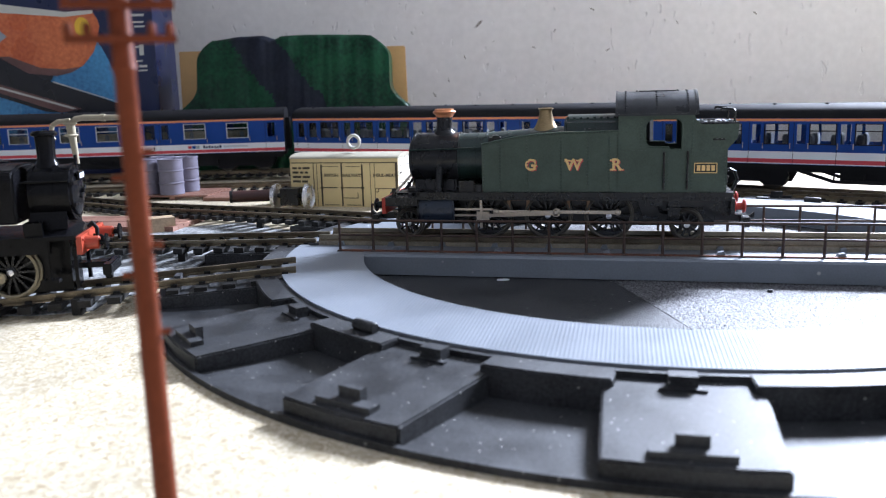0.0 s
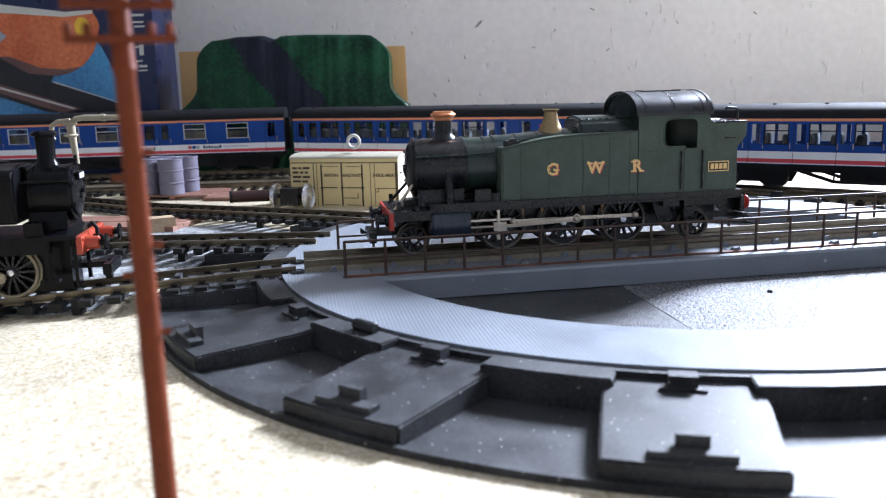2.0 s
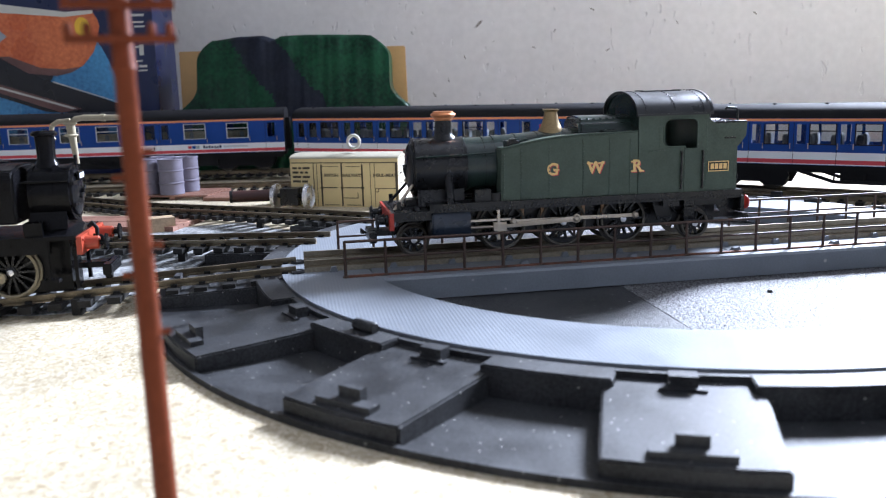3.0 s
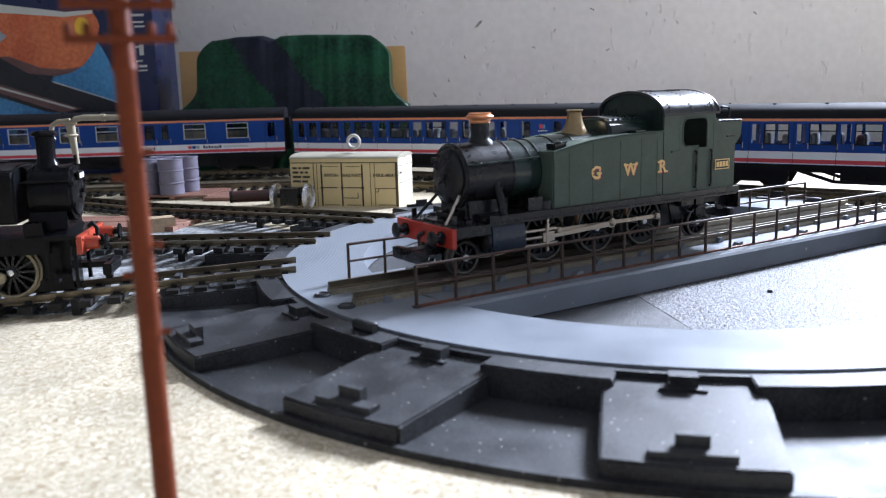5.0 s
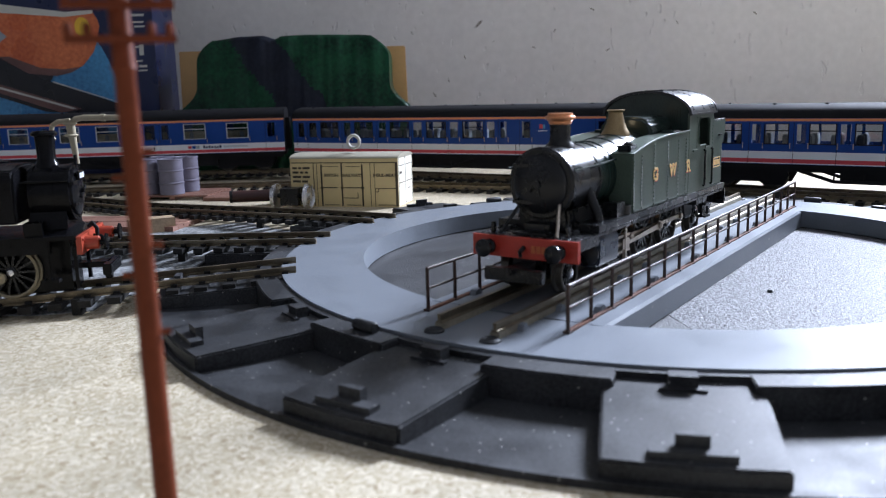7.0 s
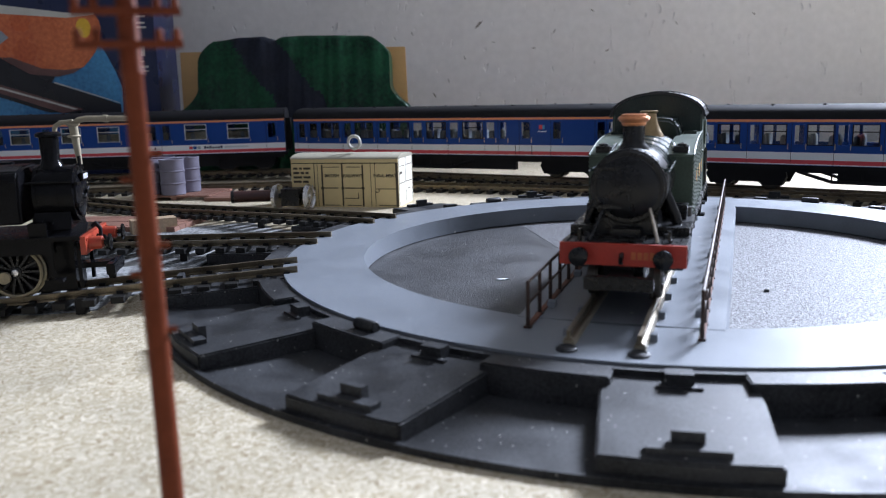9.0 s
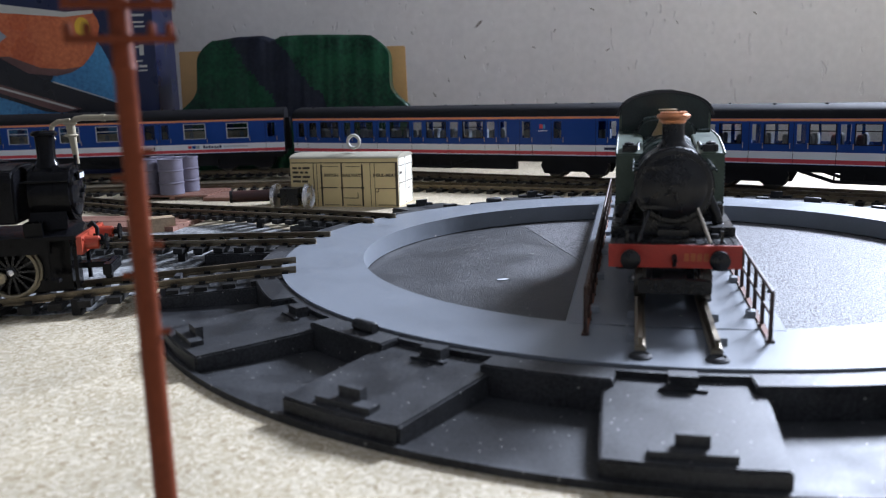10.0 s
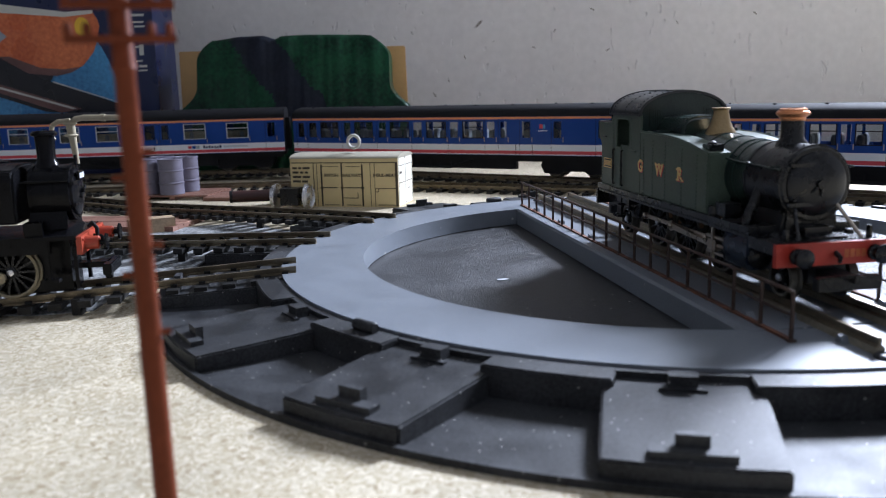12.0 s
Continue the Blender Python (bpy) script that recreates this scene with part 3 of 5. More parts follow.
def rivet_row(k, pts, s, r=0.00042, h=0.00034, y=HW):
    for x, z in pts:
        k.lathe([(r, 0), (r * 0.72, h * 0.7), (0, h)], 6, pose(x * mm, s * y * mm, z * mm, -90 * s))
    return k


footplate = part("footplate", B(-25.5, 96.5, -17.3, 17.3, 31.4, 33.0).bevel(0.0003), M_black, engine)
part("front_platform", B(96.5, 110.4, -17.3, 17.3, 29.4, 30.7).bevel(0.0002), M_black, footplate, "black riveted front platform")
part("platform_riser", B(95.3, 96.7, -17.3, 17.3, 30.2, 33.2).bevel(0.0002), M_black, footplate)
k = Kit()
for s in (-1, 1):
    B(-25.0, 96.5, s * 16.9 - 0.35, s * 16.9 + 0.35, 29.9, 32.0, k)
    B(96.5, 110, s * 16.9 - 0.35, s * 16.9 + 0.35, 27.4, 30.0, k)
part("valance", k, M_black, footplate)
k = Kit()
for i in range(8):
    for j in range(14):
        k.lathe([(0.00036, 0), (0.00025, 0.00022), (0, 0.0003)], 6, pose((98.2 + 1.55 * i) * mm, (-15.6 + 2.4 * j) * mm, 30.7 * mm))
tagged(part("platform_rivets", k, M_black, footplate), kind="stuff")
part("lamp_box", B(98.5, 103.5, -4.2, 4.2, 30.6, 33.4).bevel(0.0004), M_black, footplate)
for s in (-1, 1):
    k = B(106.6, 108.2, s * 12.6 - 0.4, s * 12.6 + 0.4, 30.6, 34.0)
    k.lathe([(0.0014, 0), (0.0011, 0.0012), (0, 0.0013)], 10, pose(100.5 * mm, s * 11.5 * mm, 30.7 * mm))
    part("lamp_iron", k, M_black, footplate)
frames = part("frames", B(-20, 108, -5.6, 5.6, 18.5, 31.4), M_black, engine)
k = Kit()
for s in (-1, 1):
    k.prism([(x * mm, z * mm) for x, z in ((-25, 31.4), (-25, 23.5), (-19.5, 23.5), (-17, 27), (-3, 27), (0, 22), (7, 22), (10, 31.4))], s * 11.5 * mm, s * 12.3 * mm, "y")
part("rear_frames", k, M_black, frames)

k = Kit().lathe([(0, 0), (10.0 * mm, 0), (10.8 * mm, 0.7 * mm), (10.8 * mm, 19.4 * mm), (10.2 * mm, 20.2 * mm), (0, 20.4 * mm)], 48, along(80.6))
smokebox = part("smokebox", k, M_black, engine, "glossy black smokebox")
k = Kit().lathe([(9.0 * mm, -0.3 * mm), (9.0 * mm, 0.4 * mm), (8.2 * mm, 1.0 * mm), (5 * mm, 1.7 * mm), (1.2 * mm, 2.0 * mm), (1.2 * mm, 2.9 * mm), (0, 2.9 * mm)], 36, along(100.9))
k.rod((103.0 * mm, -2.6 * mm, (ZC - 2.2) * mm), (103.3 * mm, 0, ZC * mm), 0.0004).rod((103.3 * mm, 0, ZC * mm), (103.0 * mm, 0.6 * mm, (ZC - 3.4) * mm), 0.0004)
for z in (-5.5, 5.5):
    B(101.2, 102.4, -8.8, -1.5, ZC + z - 0.5, ZC + z + 0.5, k)
part("smokebox_door", k, M_black, smokebox)
for x in (81.0, 99.4):
    part("smokebox_ring", Kit().lathe([(10.6 * mm, 0), (11.02 * mm, 0.05 * mm), (11.02 * mm, 0.8 * mm), (10.6 * mm, 0.85 * mm)], 48, along(x)), M_black, smokebox)
k = Kit().prism([(x * mm, z * mm) for x, z in ((-9.6, 30.5), (9.6, 30.5), (8.6, 33.0), (8.0, 38.0), (-8.0, 38.0), (-8.6, 33.0))], 82 * mm, 99.5 * mm, "x").bevel(0.0008)
part("saddle", k, M_black, smokebox)
k = Kit()
for i in range(15):
    a = radians(-84 + 12 * i)
    k.lathe([(0.00036, 0), (0.0002, 0.0003), (0, 0.0003)], 6, pose(97.6 * mm, 10.8 * mm * math.sin(a), (ZC + 10.8 * math.cos(a)) * mm, -math.degrees(a)))
tagged(part("smokebox_rivets", k, M_black, smokebox), kind="stuff")

prof = [(0, 0), (12.9 * mm, 0), (12.6 * mm, 26 * mm), (11.6 * mm, 40 * mm), (10.5 * mm, 58 * mm), (10.4 * mm, 66 * mm), (0, 66 * mm)]
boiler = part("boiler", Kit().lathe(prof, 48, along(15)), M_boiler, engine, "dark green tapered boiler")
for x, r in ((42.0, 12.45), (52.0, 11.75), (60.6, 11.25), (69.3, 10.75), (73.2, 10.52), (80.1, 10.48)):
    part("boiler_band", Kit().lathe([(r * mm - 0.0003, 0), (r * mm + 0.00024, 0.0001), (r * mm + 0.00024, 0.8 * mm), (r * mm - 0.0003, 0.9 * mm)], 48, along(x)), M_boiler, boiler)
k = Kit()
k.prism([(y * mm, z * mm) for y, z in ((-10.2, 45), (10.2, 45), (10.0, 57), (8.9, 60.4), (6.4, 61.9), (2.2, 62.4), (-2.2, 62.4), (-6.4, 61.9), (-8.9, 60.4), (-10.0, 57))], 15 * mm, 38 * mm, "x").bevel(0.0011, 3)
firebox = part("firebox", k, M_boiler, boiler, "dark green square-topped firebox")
k = Kit()
for y in (-7.6, 7.6):
    for j in range(8):
        k.lathe([(0.0005, 0), (0.0004, 0.0005), (0, 0.0006)], 6, pose((18.5 + 2.6 * j) * mm, y * mm, 61.2 * mm))
tagged(part("washout_plugs", k, M_boiler, firebox), kind="stuff")
k = Kit().lathe([(4.9 * mm, -1.4 * mm), (4.3 * mm, 0.4 * mm), (3.5 * mm, 1.2 * mm), (3.15 * mm, 2.4 * mm), (3.25 * mm, 7.2 * mm), (0, 7.2 * mm)], 32, pose(88 * mm, 0, 55.8 * mm))
chimney = part("chimney", k, M_black, engine)
k = Kit().lathe([(3.3 * mm, 0), (3.6 * mm, 0.4 * mm), (3.65 * mm, 0.9 * mm), (4.6 * mm, 1.7 * mm), (4.75 * mm, 2.2 * mm), (4.5 * mm, 2.6 * mm), (3.9 * mm, 2.8 * mm), (3.8 * mm, 3.4 * mm), (3.0 * mm, 3.5 * mm), (2.7 * mm, 2.6 * mm), (0, 2.4 * mm)], 32, pose(88 * mm, 0, 62.3 * mm))
part("chimney_cap", k, M_copper, chimney, "copper chimney cap")
k = Kit().lathe([(5.3 * mm, -1.6 * mm), (4.9 * mm, -0.2 * mm), (4.0 * mm, 1.2 * mm), (3.1 * mm, 3.4 * mm), (2.55 * mm, 6.0 * mm), (2.5 * mm, 6.9 * mm), (3.15 * mm, 7.5 * mm), (3.1 * mm, 7.8 * mm), (2.4 * mm, 7.9 * mm), (2.1 * mm, 6.6 * mm), (0, 6.4 * mm)], 32, pose(46 * mm, 0, 57.4 * mm))
part("safety_valve_bonnet", k, M_brass, engine, "aged brass safety valve bonnet")


def serif_letter(ch, x, s, parent, y, material, dz=0.0, dx=0.0):
    """A bold letter with slab serifs on the tank's side."""
    ob = text("letter" if material is M_gold else "letter_shade", ch, 6.1 * mm, pose((x + dx) * mm, s * y * mm, (43.6 + dz) * mm, 90, 0, 180 if s > 0 else 0), material, parent, 0.00007)
    h, t = 2.12, 0.62
    bars = {"W": ((-3.4, -1.0, h - t, h), (1.0, 3.4, h - t, h), (-0.7, 0.7, h - t, h)), "R": ((-2.5, -0.2, -h, -h + t), (0.8, 2.7, -h, -h + t), (-2.5, -1.0, h - t, h)),
            "G": ((0.4, 2.5, -0.35, 0.25), (1.4, 2.1, 0.7, 2.0))}[ch]
    bm_ = bmesh.new()
    bm_.from_mesh(ob.data)
    kk = Kit()
    for x0, x1, z0, z1 in bars:
        kk.box(x0 * mm, x1 * mm, z0 * mm, z1 * mm, -0.00006, 0.00006)
    tmp = bpy.data.meshes.new("serifs")
    kk.bm.to_mesh(tmp)
    kk.bm.free()
    bm_.from_mesh(tmp)
    bm_.to_mesh(ob.data)
    bm_.free()
    bpy.data.meshes.remove(tmp)
    return ob


TANK = [(17, 32.8), (69.9, 32.8), (69.9, 52.0), (62, 53.6), (55, 54.8), (48, 55.6), (40, 56.1), (17, 56.5)]
WINDOW = [(7.0 - 3 + 3 * math.cos(radians(a)), 60.7 - 3 + 3 * math.sin(radians(a))) for a in range(0, 91, 18)] + [(-6.5 + 2.4 - 2.4 * math.sin(radians(a)), 60.7 - 2.4 + 2.4 * math.cos(radians(a))) for a in range(0, 91, 18)] + \
         [(-6.5, 49.2), (-1.6, 49.2), (-1.6, 50.2)] + [(7.0 - 2.6 + 2.6 * math.sin(radians(a)), 50.2 + 2.6 - 2.6 * math.cos(radians(a))) for a in range(0, 91, 18)]
for s in (-1, 1):
    k = Kit().prism([(x * mm, z * mm) for x, z in TANK], min(s * 8.2, s * HW) * mm, max(s * 8.2, s * HW) * mm, "y").bevel(0.0004, 2)
    tank = part("side_tank", k, M_green, engine, "dark green riveted side tank")
    k = Kit()
    for x in (69.0, 62.5, 51.7, 38.7, 28.4, 20.3):
        top = 52.0 + (69.9 - x) * 0.17 if x > 55 else 55.4
        n = int((top - 34.2) / 1.3)
        rivet_row(k, [(x, 34.0 + 1.3 * j) for j in range(n)], s)
    rivet_row(k, [(18.5 + 1.3 * j, 33.5) for j in range(40)], s, 0.0003, 0.0002)
    tagged(part("rivets", k, M_green, tank), kind="stuff")
    k = Kit()
    for a, b in zip(TANK[2:], TANK[3:]):
        k.rod((a[0] * mm, s * HW * mm, a[1] * mm), (b[0] * mm, s * HW * mm, b[1] * mm), 0.00036, None, 8)
    part("tank_beading", k, M_green, tank)
    part("tank_hatch", B(25, 30, s * 13 - 2.2, s * 13 + 2.2, 56.2, 57.3).bevel(0.0003), M_boiler, tank)
    k = B(62.4, 67.4, s * 12.4 - 2.3, s * 12.4 + 2.3, 52.2, 54.6).bevel(0.0005)
    k.lathe([(1.5 * mm, 0), (1.5 * mm, 0.7 * mm), (0.5 * mm, 1.0 * mm), (0, 1.2 * mm)], 12, pose(64.6 * mm, s * 12.6 * mm, 54.5 * mm))
    part("tank_filler", k, M_black, tank, "black filler box")
    part("feed_pipe", path_rod(Kit(), [(67, s * 9.6, 51.5), (63, s * 9.8, 53.6), (58, s * 9.4, 54.6)], 0.0006), M_boiler, tank)
    for ch, x in (("G", 50.5), ("W", 33.9), ("R", 17.6)):
        xx = x if s > 0 else 68.1 - x
        serif_letter(ch, xx, s, tank, HW + 0.06, M_stripe_red, -0.28, -0.34 * s)
        serif_letter(ch, xx, s, tank, HW + 0.17, M_gold)
    # cab side with its rounded opening; it runs on into the bunker's side
    outline = [(17, 32.8), (17, 62.7), (-10.7, 62.7)] + [(-10.7 - 3.6 * (1 - math.cos(radians(a))), 62.7 - 4.2 * math.sin(radians(a))) for a in range(18, 91, 18)] + [(-26.7, 58.5), (-26.3, 53.4), (-24.6, 51.2), (-22.9, 49.4), (-22.9, 32.8), (-6.4, 32.8), (-6.4, 49.2)]
    k = Kit()
    y0, y1 = min(s * (HW - 0.8), s * HW), max(s * (HW - 0.8), s * HW)
    # front strip, rear strip, header and the two sills round the opening
    k.prism([(x * mm, z * mm) for x, z in [(17, 32.8), (17, 62.7), (7.0, 62.7), (7.0, 32.8)]], y0 * mm, y1 * mm, "y")
    k.prism([(x * mm, z * mm) for x, z in outline[2:-2] + [(-6.5, 32.8), (-6.5, 62.7)]], y0 * mm, y1 * mm, "y")
    k.prism([(x * mm, z * mm) for x, z in [(7.0, 62.7)] + WINDOW[:12] + [(-6.5, 62.7)]], y0 * mm, y1 * mm, "y")
    k.prism([(x * mm, z * mm) for x, z in [(7.0, 32.8), (-6.5, 32.8)] + WINDOW[12:]], y0 * mm, y1 * mm, "y")
    side = part("cab_side", k, M_green, engine, "dark green cab and bunker side")
    k = Kit()
    ws = WINDOW + WINDOW[:1]
    for a, b in zip(ws, ws[1:]):
        if math.hypot(a[0] - b[0], a[1] - b[1]) > 0.05:
            k.rod((a[0] * mm, s * HW * mm, a[1] * mm), (b[0] * mm, s * HW * mm, b[1] * mm), 0.00034, None, 6)
    part("window_beading", k, M_green, side)
    k = Kit()
    for x in (0.0, -8.6):
        k.rod((x * mm, s * (HW + 0.7) * mm, 34.5 * mm), (x * mm, s * (HW + 0.7) * mm, 48.2 * mm), 0.0004)
        for z in (34.5, 48.2):
            k.rod((x * mm, s * (HW - 0.1) * mm, z * mm), (x * mm, s * (HW + 0.7) * mm, z * mm), 0.0004)
    part("grab_rail", k, M_black, side)
    part("cab_door_panel", B(-6.3, -1.4, s * HW, s * (HW + 0.22), 33.4, 49.2), M_green, side)
    part("cab_ledge", B(6.5, 13.0, s * HW, s * (HW + 0.5), 48.4, 49.0), M_green, side)
    k = Kit()
    rivet_row(k, [(-10.2, 34.0 + 1.35 * j) for j in range(20)], s, 0.00034, 0.00026)
    rivet_row(k, [(-22.0, 34.0 + 1.35 * j) for j in range(12)], s, 0.00034, 0.00026)
    rivet_row(k, [(8.6, 50.0 + 1.35 * j) for j in range(9)], s, 0.0003, 0.0002)
    rivet_row(k, [(-9.5 - 1.35 * j, 33.5) for j in range(10)], s, 0.0003, 0.0002)
    tagged(part("cab_rivets", k, M_green, side), kind="stuff")
    part("bunker_bracket", B(-21.8, -17.5, s * HW, s * (HW + 0.5), 52.6, 53.2), M_black, side)
    plate = part("number_plate", B(-19.3, -11.0, s * HW, s * (HW + 0.35), 40.3, 44.2).bevel(0.00015), M_black, side, "cast black plate with a brass border")
    k = Kit()
    yp = (s * (HW + 0.3), s * (HW + 0.5))
    for a, b, c, d in ((-19.3, -11.0, 43.85, 44.2), (-19.3, -11.0, 40.3, 40.65), (-19.35, -19.0, 40.3, 44.2), (-11.3, -10.95, 40.3, 44.2)):
        B(a, b, yp[0], yp[1], c, d, k)
    for j in range(4):
        B(-18.5 + 1.75 * j, -17.2 + 1.75 * j, yp[0], yp[1], 41.2, 43.3, k)
    part("plate_border", k, M_gold, plate)
    # cylinder, rods
    k = Kit().prism([(y * s * mm, z * mm) for y, z in ((10.2, 20.2), (16.2, 20.2), (17.0, 21.5), (17.1, 28.0), (15.8, 30.6), (10.2, 30.6))], 81.6 * mm, 96.0 * mm, "x").bevel(0.0006, 2)
    cyl = part("cylinder", k, M_bluesheen, engine, "glossy black cylinder block with a blue reflection in its colour")
    part("cylinder_cover", Kit().lathe([(3.6 * mm, 0), (3.6 * mm, 0.7 * mm), (2.8 * mm, 1.3 * mm), (0, 1.5 * mm)], 20, pose(96.0 * mm, s * 13.4 * mm, 24.4 * mm, 0, 90)), M_black, cyl)
    part("slide_bar", B(66, 82, s * 13.6 - 0.7, s * 13.6 + 0.7, 20.4, 21.2, B(66, 82, s * 13.6 - 0.7, s * 13.6 + 0.7, 25.4, 26.2)), M_steel, cyl)
    part("piston_rod", Kit().rod((82 * mm, s * 13.6 * mm, 23.2 * mm), (70 * mm, s * 13.6 * mm, 23.2 * mm), 0.0006), M_steel, cyl)
    part("crosshead", B(70.2, 71.2, s * 14.4 - 0.5, s * 14.4 + 0.5, 18.4, 31.4, B(67.6, 72.6, s * 13.6 - 1.1, s * 13.6 + 1.1, 21.6, 24.9)).bevel(0.0003), M_steel, cyl)
    k = Kit().prism([(x * mm, z * mm) for x, z in ((70.5, 22.6), (70.5, 23.7), (42.0, 25.6), (40.7, 26.6), (39.2, 25.9), (38.8, 24.6), (39.5, 23.3), (40.9, 22.9), (42.2, 23.6))], s * 14.0 * mm, s * 14.8 * mm, "y")
    k.lathe([(0, 0), (1.3 * mm, 0), (1.3 * mm, 0.7 * mm), (0.7 * mm, 1.2 * mm), (0, 1.2 * mm)], 6, pose(40.7 * mm, s * 14.6 * mm, 24.8 * mm, -90 * s))
    part("connecting_rod", k, M_steel, engine, "bright steel connecting rod")
    k = Kit().prism([(x * mm, z * mm) for x, z in ((15.6, 24.0), (16.8, 23.4), (18.2, 24.0), (39, 24.1), (42.4, 24.1), (63.4, 24.1), (64.7, 23.5), (66.0, 24.2), (66.0, 25.4), (64.7, 26.0), (63.4, 25.4), (42.4, 25.4), (39, 25.4), (18.2, 25.4), (16.8, 26.0), (15.6, 25.3))], s * 12.9 * mm, s * 13.6 * mm, "y")
    for x in (16.8, 40.7, 64.7):
        k.lathe([(0, 0), (1.2 * mm, 0), (1.2 * mm, 1.0 * mm), (0.6 * mm, 1.4 * mm), (0, 1.4 * mm)], 8, pose(x * mm, s * 13.4 * mm, 24.7 * mm, -90 * s))
    part("coupling_rod", k, M_steel, engine, "bright steel coupling rod")
    for xa in (51.8, 27.8):
        k = B(xa, xa + 9, s * 9.2 - 0.6, s * 9.2 + 0.6, 28.8, 30.2)
        B(xa, xa + 1.2, s * 9.2 - 0.6, s * 9.2 + 0.6, 24.6, 29.0, k)
        B(xa + 7.8, xa + 9, s * 9.2 - 0.6, s * 9.2 + 0.6, 24.6, 29.0, k)
        part("frame_stay", k.bevel(0.0003), M_tanframe, frames, "tan frame stay between the wheels")
    k = Kit()
    rivet_row(k, [(-24 + 1.5 * j, 30.9) for j in range(80)], s, 0.00036, 0.0003, 17.25)
    tagged(part("valance_rivets", k, M_black, footplate), kind="stuff")
    k = Kit().rod((88.3 * mm, s * 13.8 * mm, 30.5 * mm), (88.3 * mm, s * 12.6 * mm, 36 * mm), 0.0016, 0.0015, 14).rod((88.3 * mm, s * 12.6 * mm, 35.8 * mm), (88.3 * mm, s * 9.4 * mm, 43 * mm), 0.0015, 0.0015, 14)
    part("steam_pipe", k, M_black, smokebox, "glossy black steam pipe")
    part("front_stay", Kit().rod((101 * mm, s * 6.4 * mm, 39.5 * mm), (108.8 * mm, s * 9.6 * mm, 30.7 * mm), 0.00055), M_steel if s > 0 else M_black, smokebox)
    k = path_rod(Kit(), [(71, s * 11.1, 50.4), (82, s * 11.3, 50.0), (100.6, s * 11.3, 49.6)], 0.00034)
    for x in (74, 84, 97):
        k.rod((x * mm, s * 9.2 * mm, 49.8 * mm), (x * mm, s * 11.6 * mm, 50.0 * mm), 0.0005)
    part("boiler_handrail", k, M_boiler, boiler)
    part("sand_box", B(73.5, 79.5, s * 12.8 - 2.6, s * 12.8 + 2.6, 32.9, 37.4).bevel(0.0008), M_black, footplate)
    k = Kit().lathe([(0, 0), (2.2 * mm, 0), (2.2 * mm, 3 * mm), (0, 3.4 * mm)], 12, pose(71.6 * mm, s * 14.4 * mm, 32.9 * mm))
    part("spring_casting", k, M_black, footplate)
    k = B(-6.3, -1.9, s * 15.6 - 0.5, s * 15.6 + 0.5, 21.8, 31.4)
    B(-6.8, -1.4, s * 16.0 - 1.6, s * 16.0 + 1.6, 21.6, 22.4, k)
    B(-6.8, -1.4, s * 16.0 - 1.6, s * 16.0 + 1.6, 26.4, 27.2, k)
    part("cab_step", k, M_black, frames)
    part("injector", B(0.2, 6.6, s * 14.6 - 1.8, s * 14.6 + 1.8, 27.6, 31.4).bevel(0.0008), M_black, frames)
    part("balance_pipe", path_rod(Kit(), [(2, s * 13.6, 28), (0.5, s * 13.6, 25), (-3, s * 12.8, 24.4)], 0.0006), M_black, frames)


SPOKES = {}


def spoked_wheel(parent, m, r, spokes, balance, tyre_material, tyre_label):
    """A wheel in its parts: hub, each spoke, tyre and axle end."""
    k = Kit()
    k.lathe([(0, 0.3 * mm), (1.9 * mm, 0.3 * mm), (1.9 * mm, 3.0 * mm), (0.9 * mm, 3.3 * mm), (0, 3.3 * mm)], 16)
    w = part("wheel", k, M_black, parent)
    w.matrix_basis = m
    for i in range(spokes):
        turn = pose(0, 0, 0, 0, 0, 360 * i / spokes)
        if r not in SPOKES:
            kk = Kit().prism([(1.2 * mm, -0.45 * mm), (r - 1.0 * mm, -0.35 * mm), (r - 1.0 * mm, 0.35 * mm), (1.2 * mm, 0.45 * mm)], 0.7 * mm, 2.4 * mm, "z")
            SPOKES[r] = part("spoke", kk, M_black, w)
            SPOKES[r].matrix_basis = turn
        else:
            share("spoke", SPOKES[r], turn, w)
    if balance:
        kk = Kit().prism([((r - 1.2 * mm) * math.cos(radians(a)), (r - 1.2 * mm) * math.sin(radians(a))) for a in range(50, 131, 8)], 0.6 * mm, 2.6 * mm, "z")
        part("balance_weight", kk, M_black, w)
    k = Kit()
    k.lathe([(r - 1.0 * mm, 0), (r + 0.7 * mm, 0), (r + 0.7 * mm, 0.8 * mm), (r, 1.0 * mm), (r, 3.0 * mm), (r - 0.4 * mm, 3.2 * mm), (r - 1.0 * mm, 3.0 * mm), (r - 1.0 * mm, 0)], 40)
    part("tyre", k, tyre_material, w, tyre_label)
    part("axle_end", Kit().lathe([(1.15 * mm, 3.2 * mm), (1.15 * mm, 3.7 * mm), (0, 3.9 * mm)], 12), M_silver, w)
    return w


for s in (-1, 1):
    for x, r, sp, bal in ((68.3, 9.1, 14, True), (44.3, 9.1, 14, True), (20.3, 9.1, 14, True), (102.0, 5.6, 10, False), (-9.4, 5.8, 10, False)):
        spoked_wheel(engine, pose(x * mm, s * 7.3 * mm, (13.7 + r) * mm, -90 * s), r * mm, sp, bal, M_tyre, "worn metal tyre")
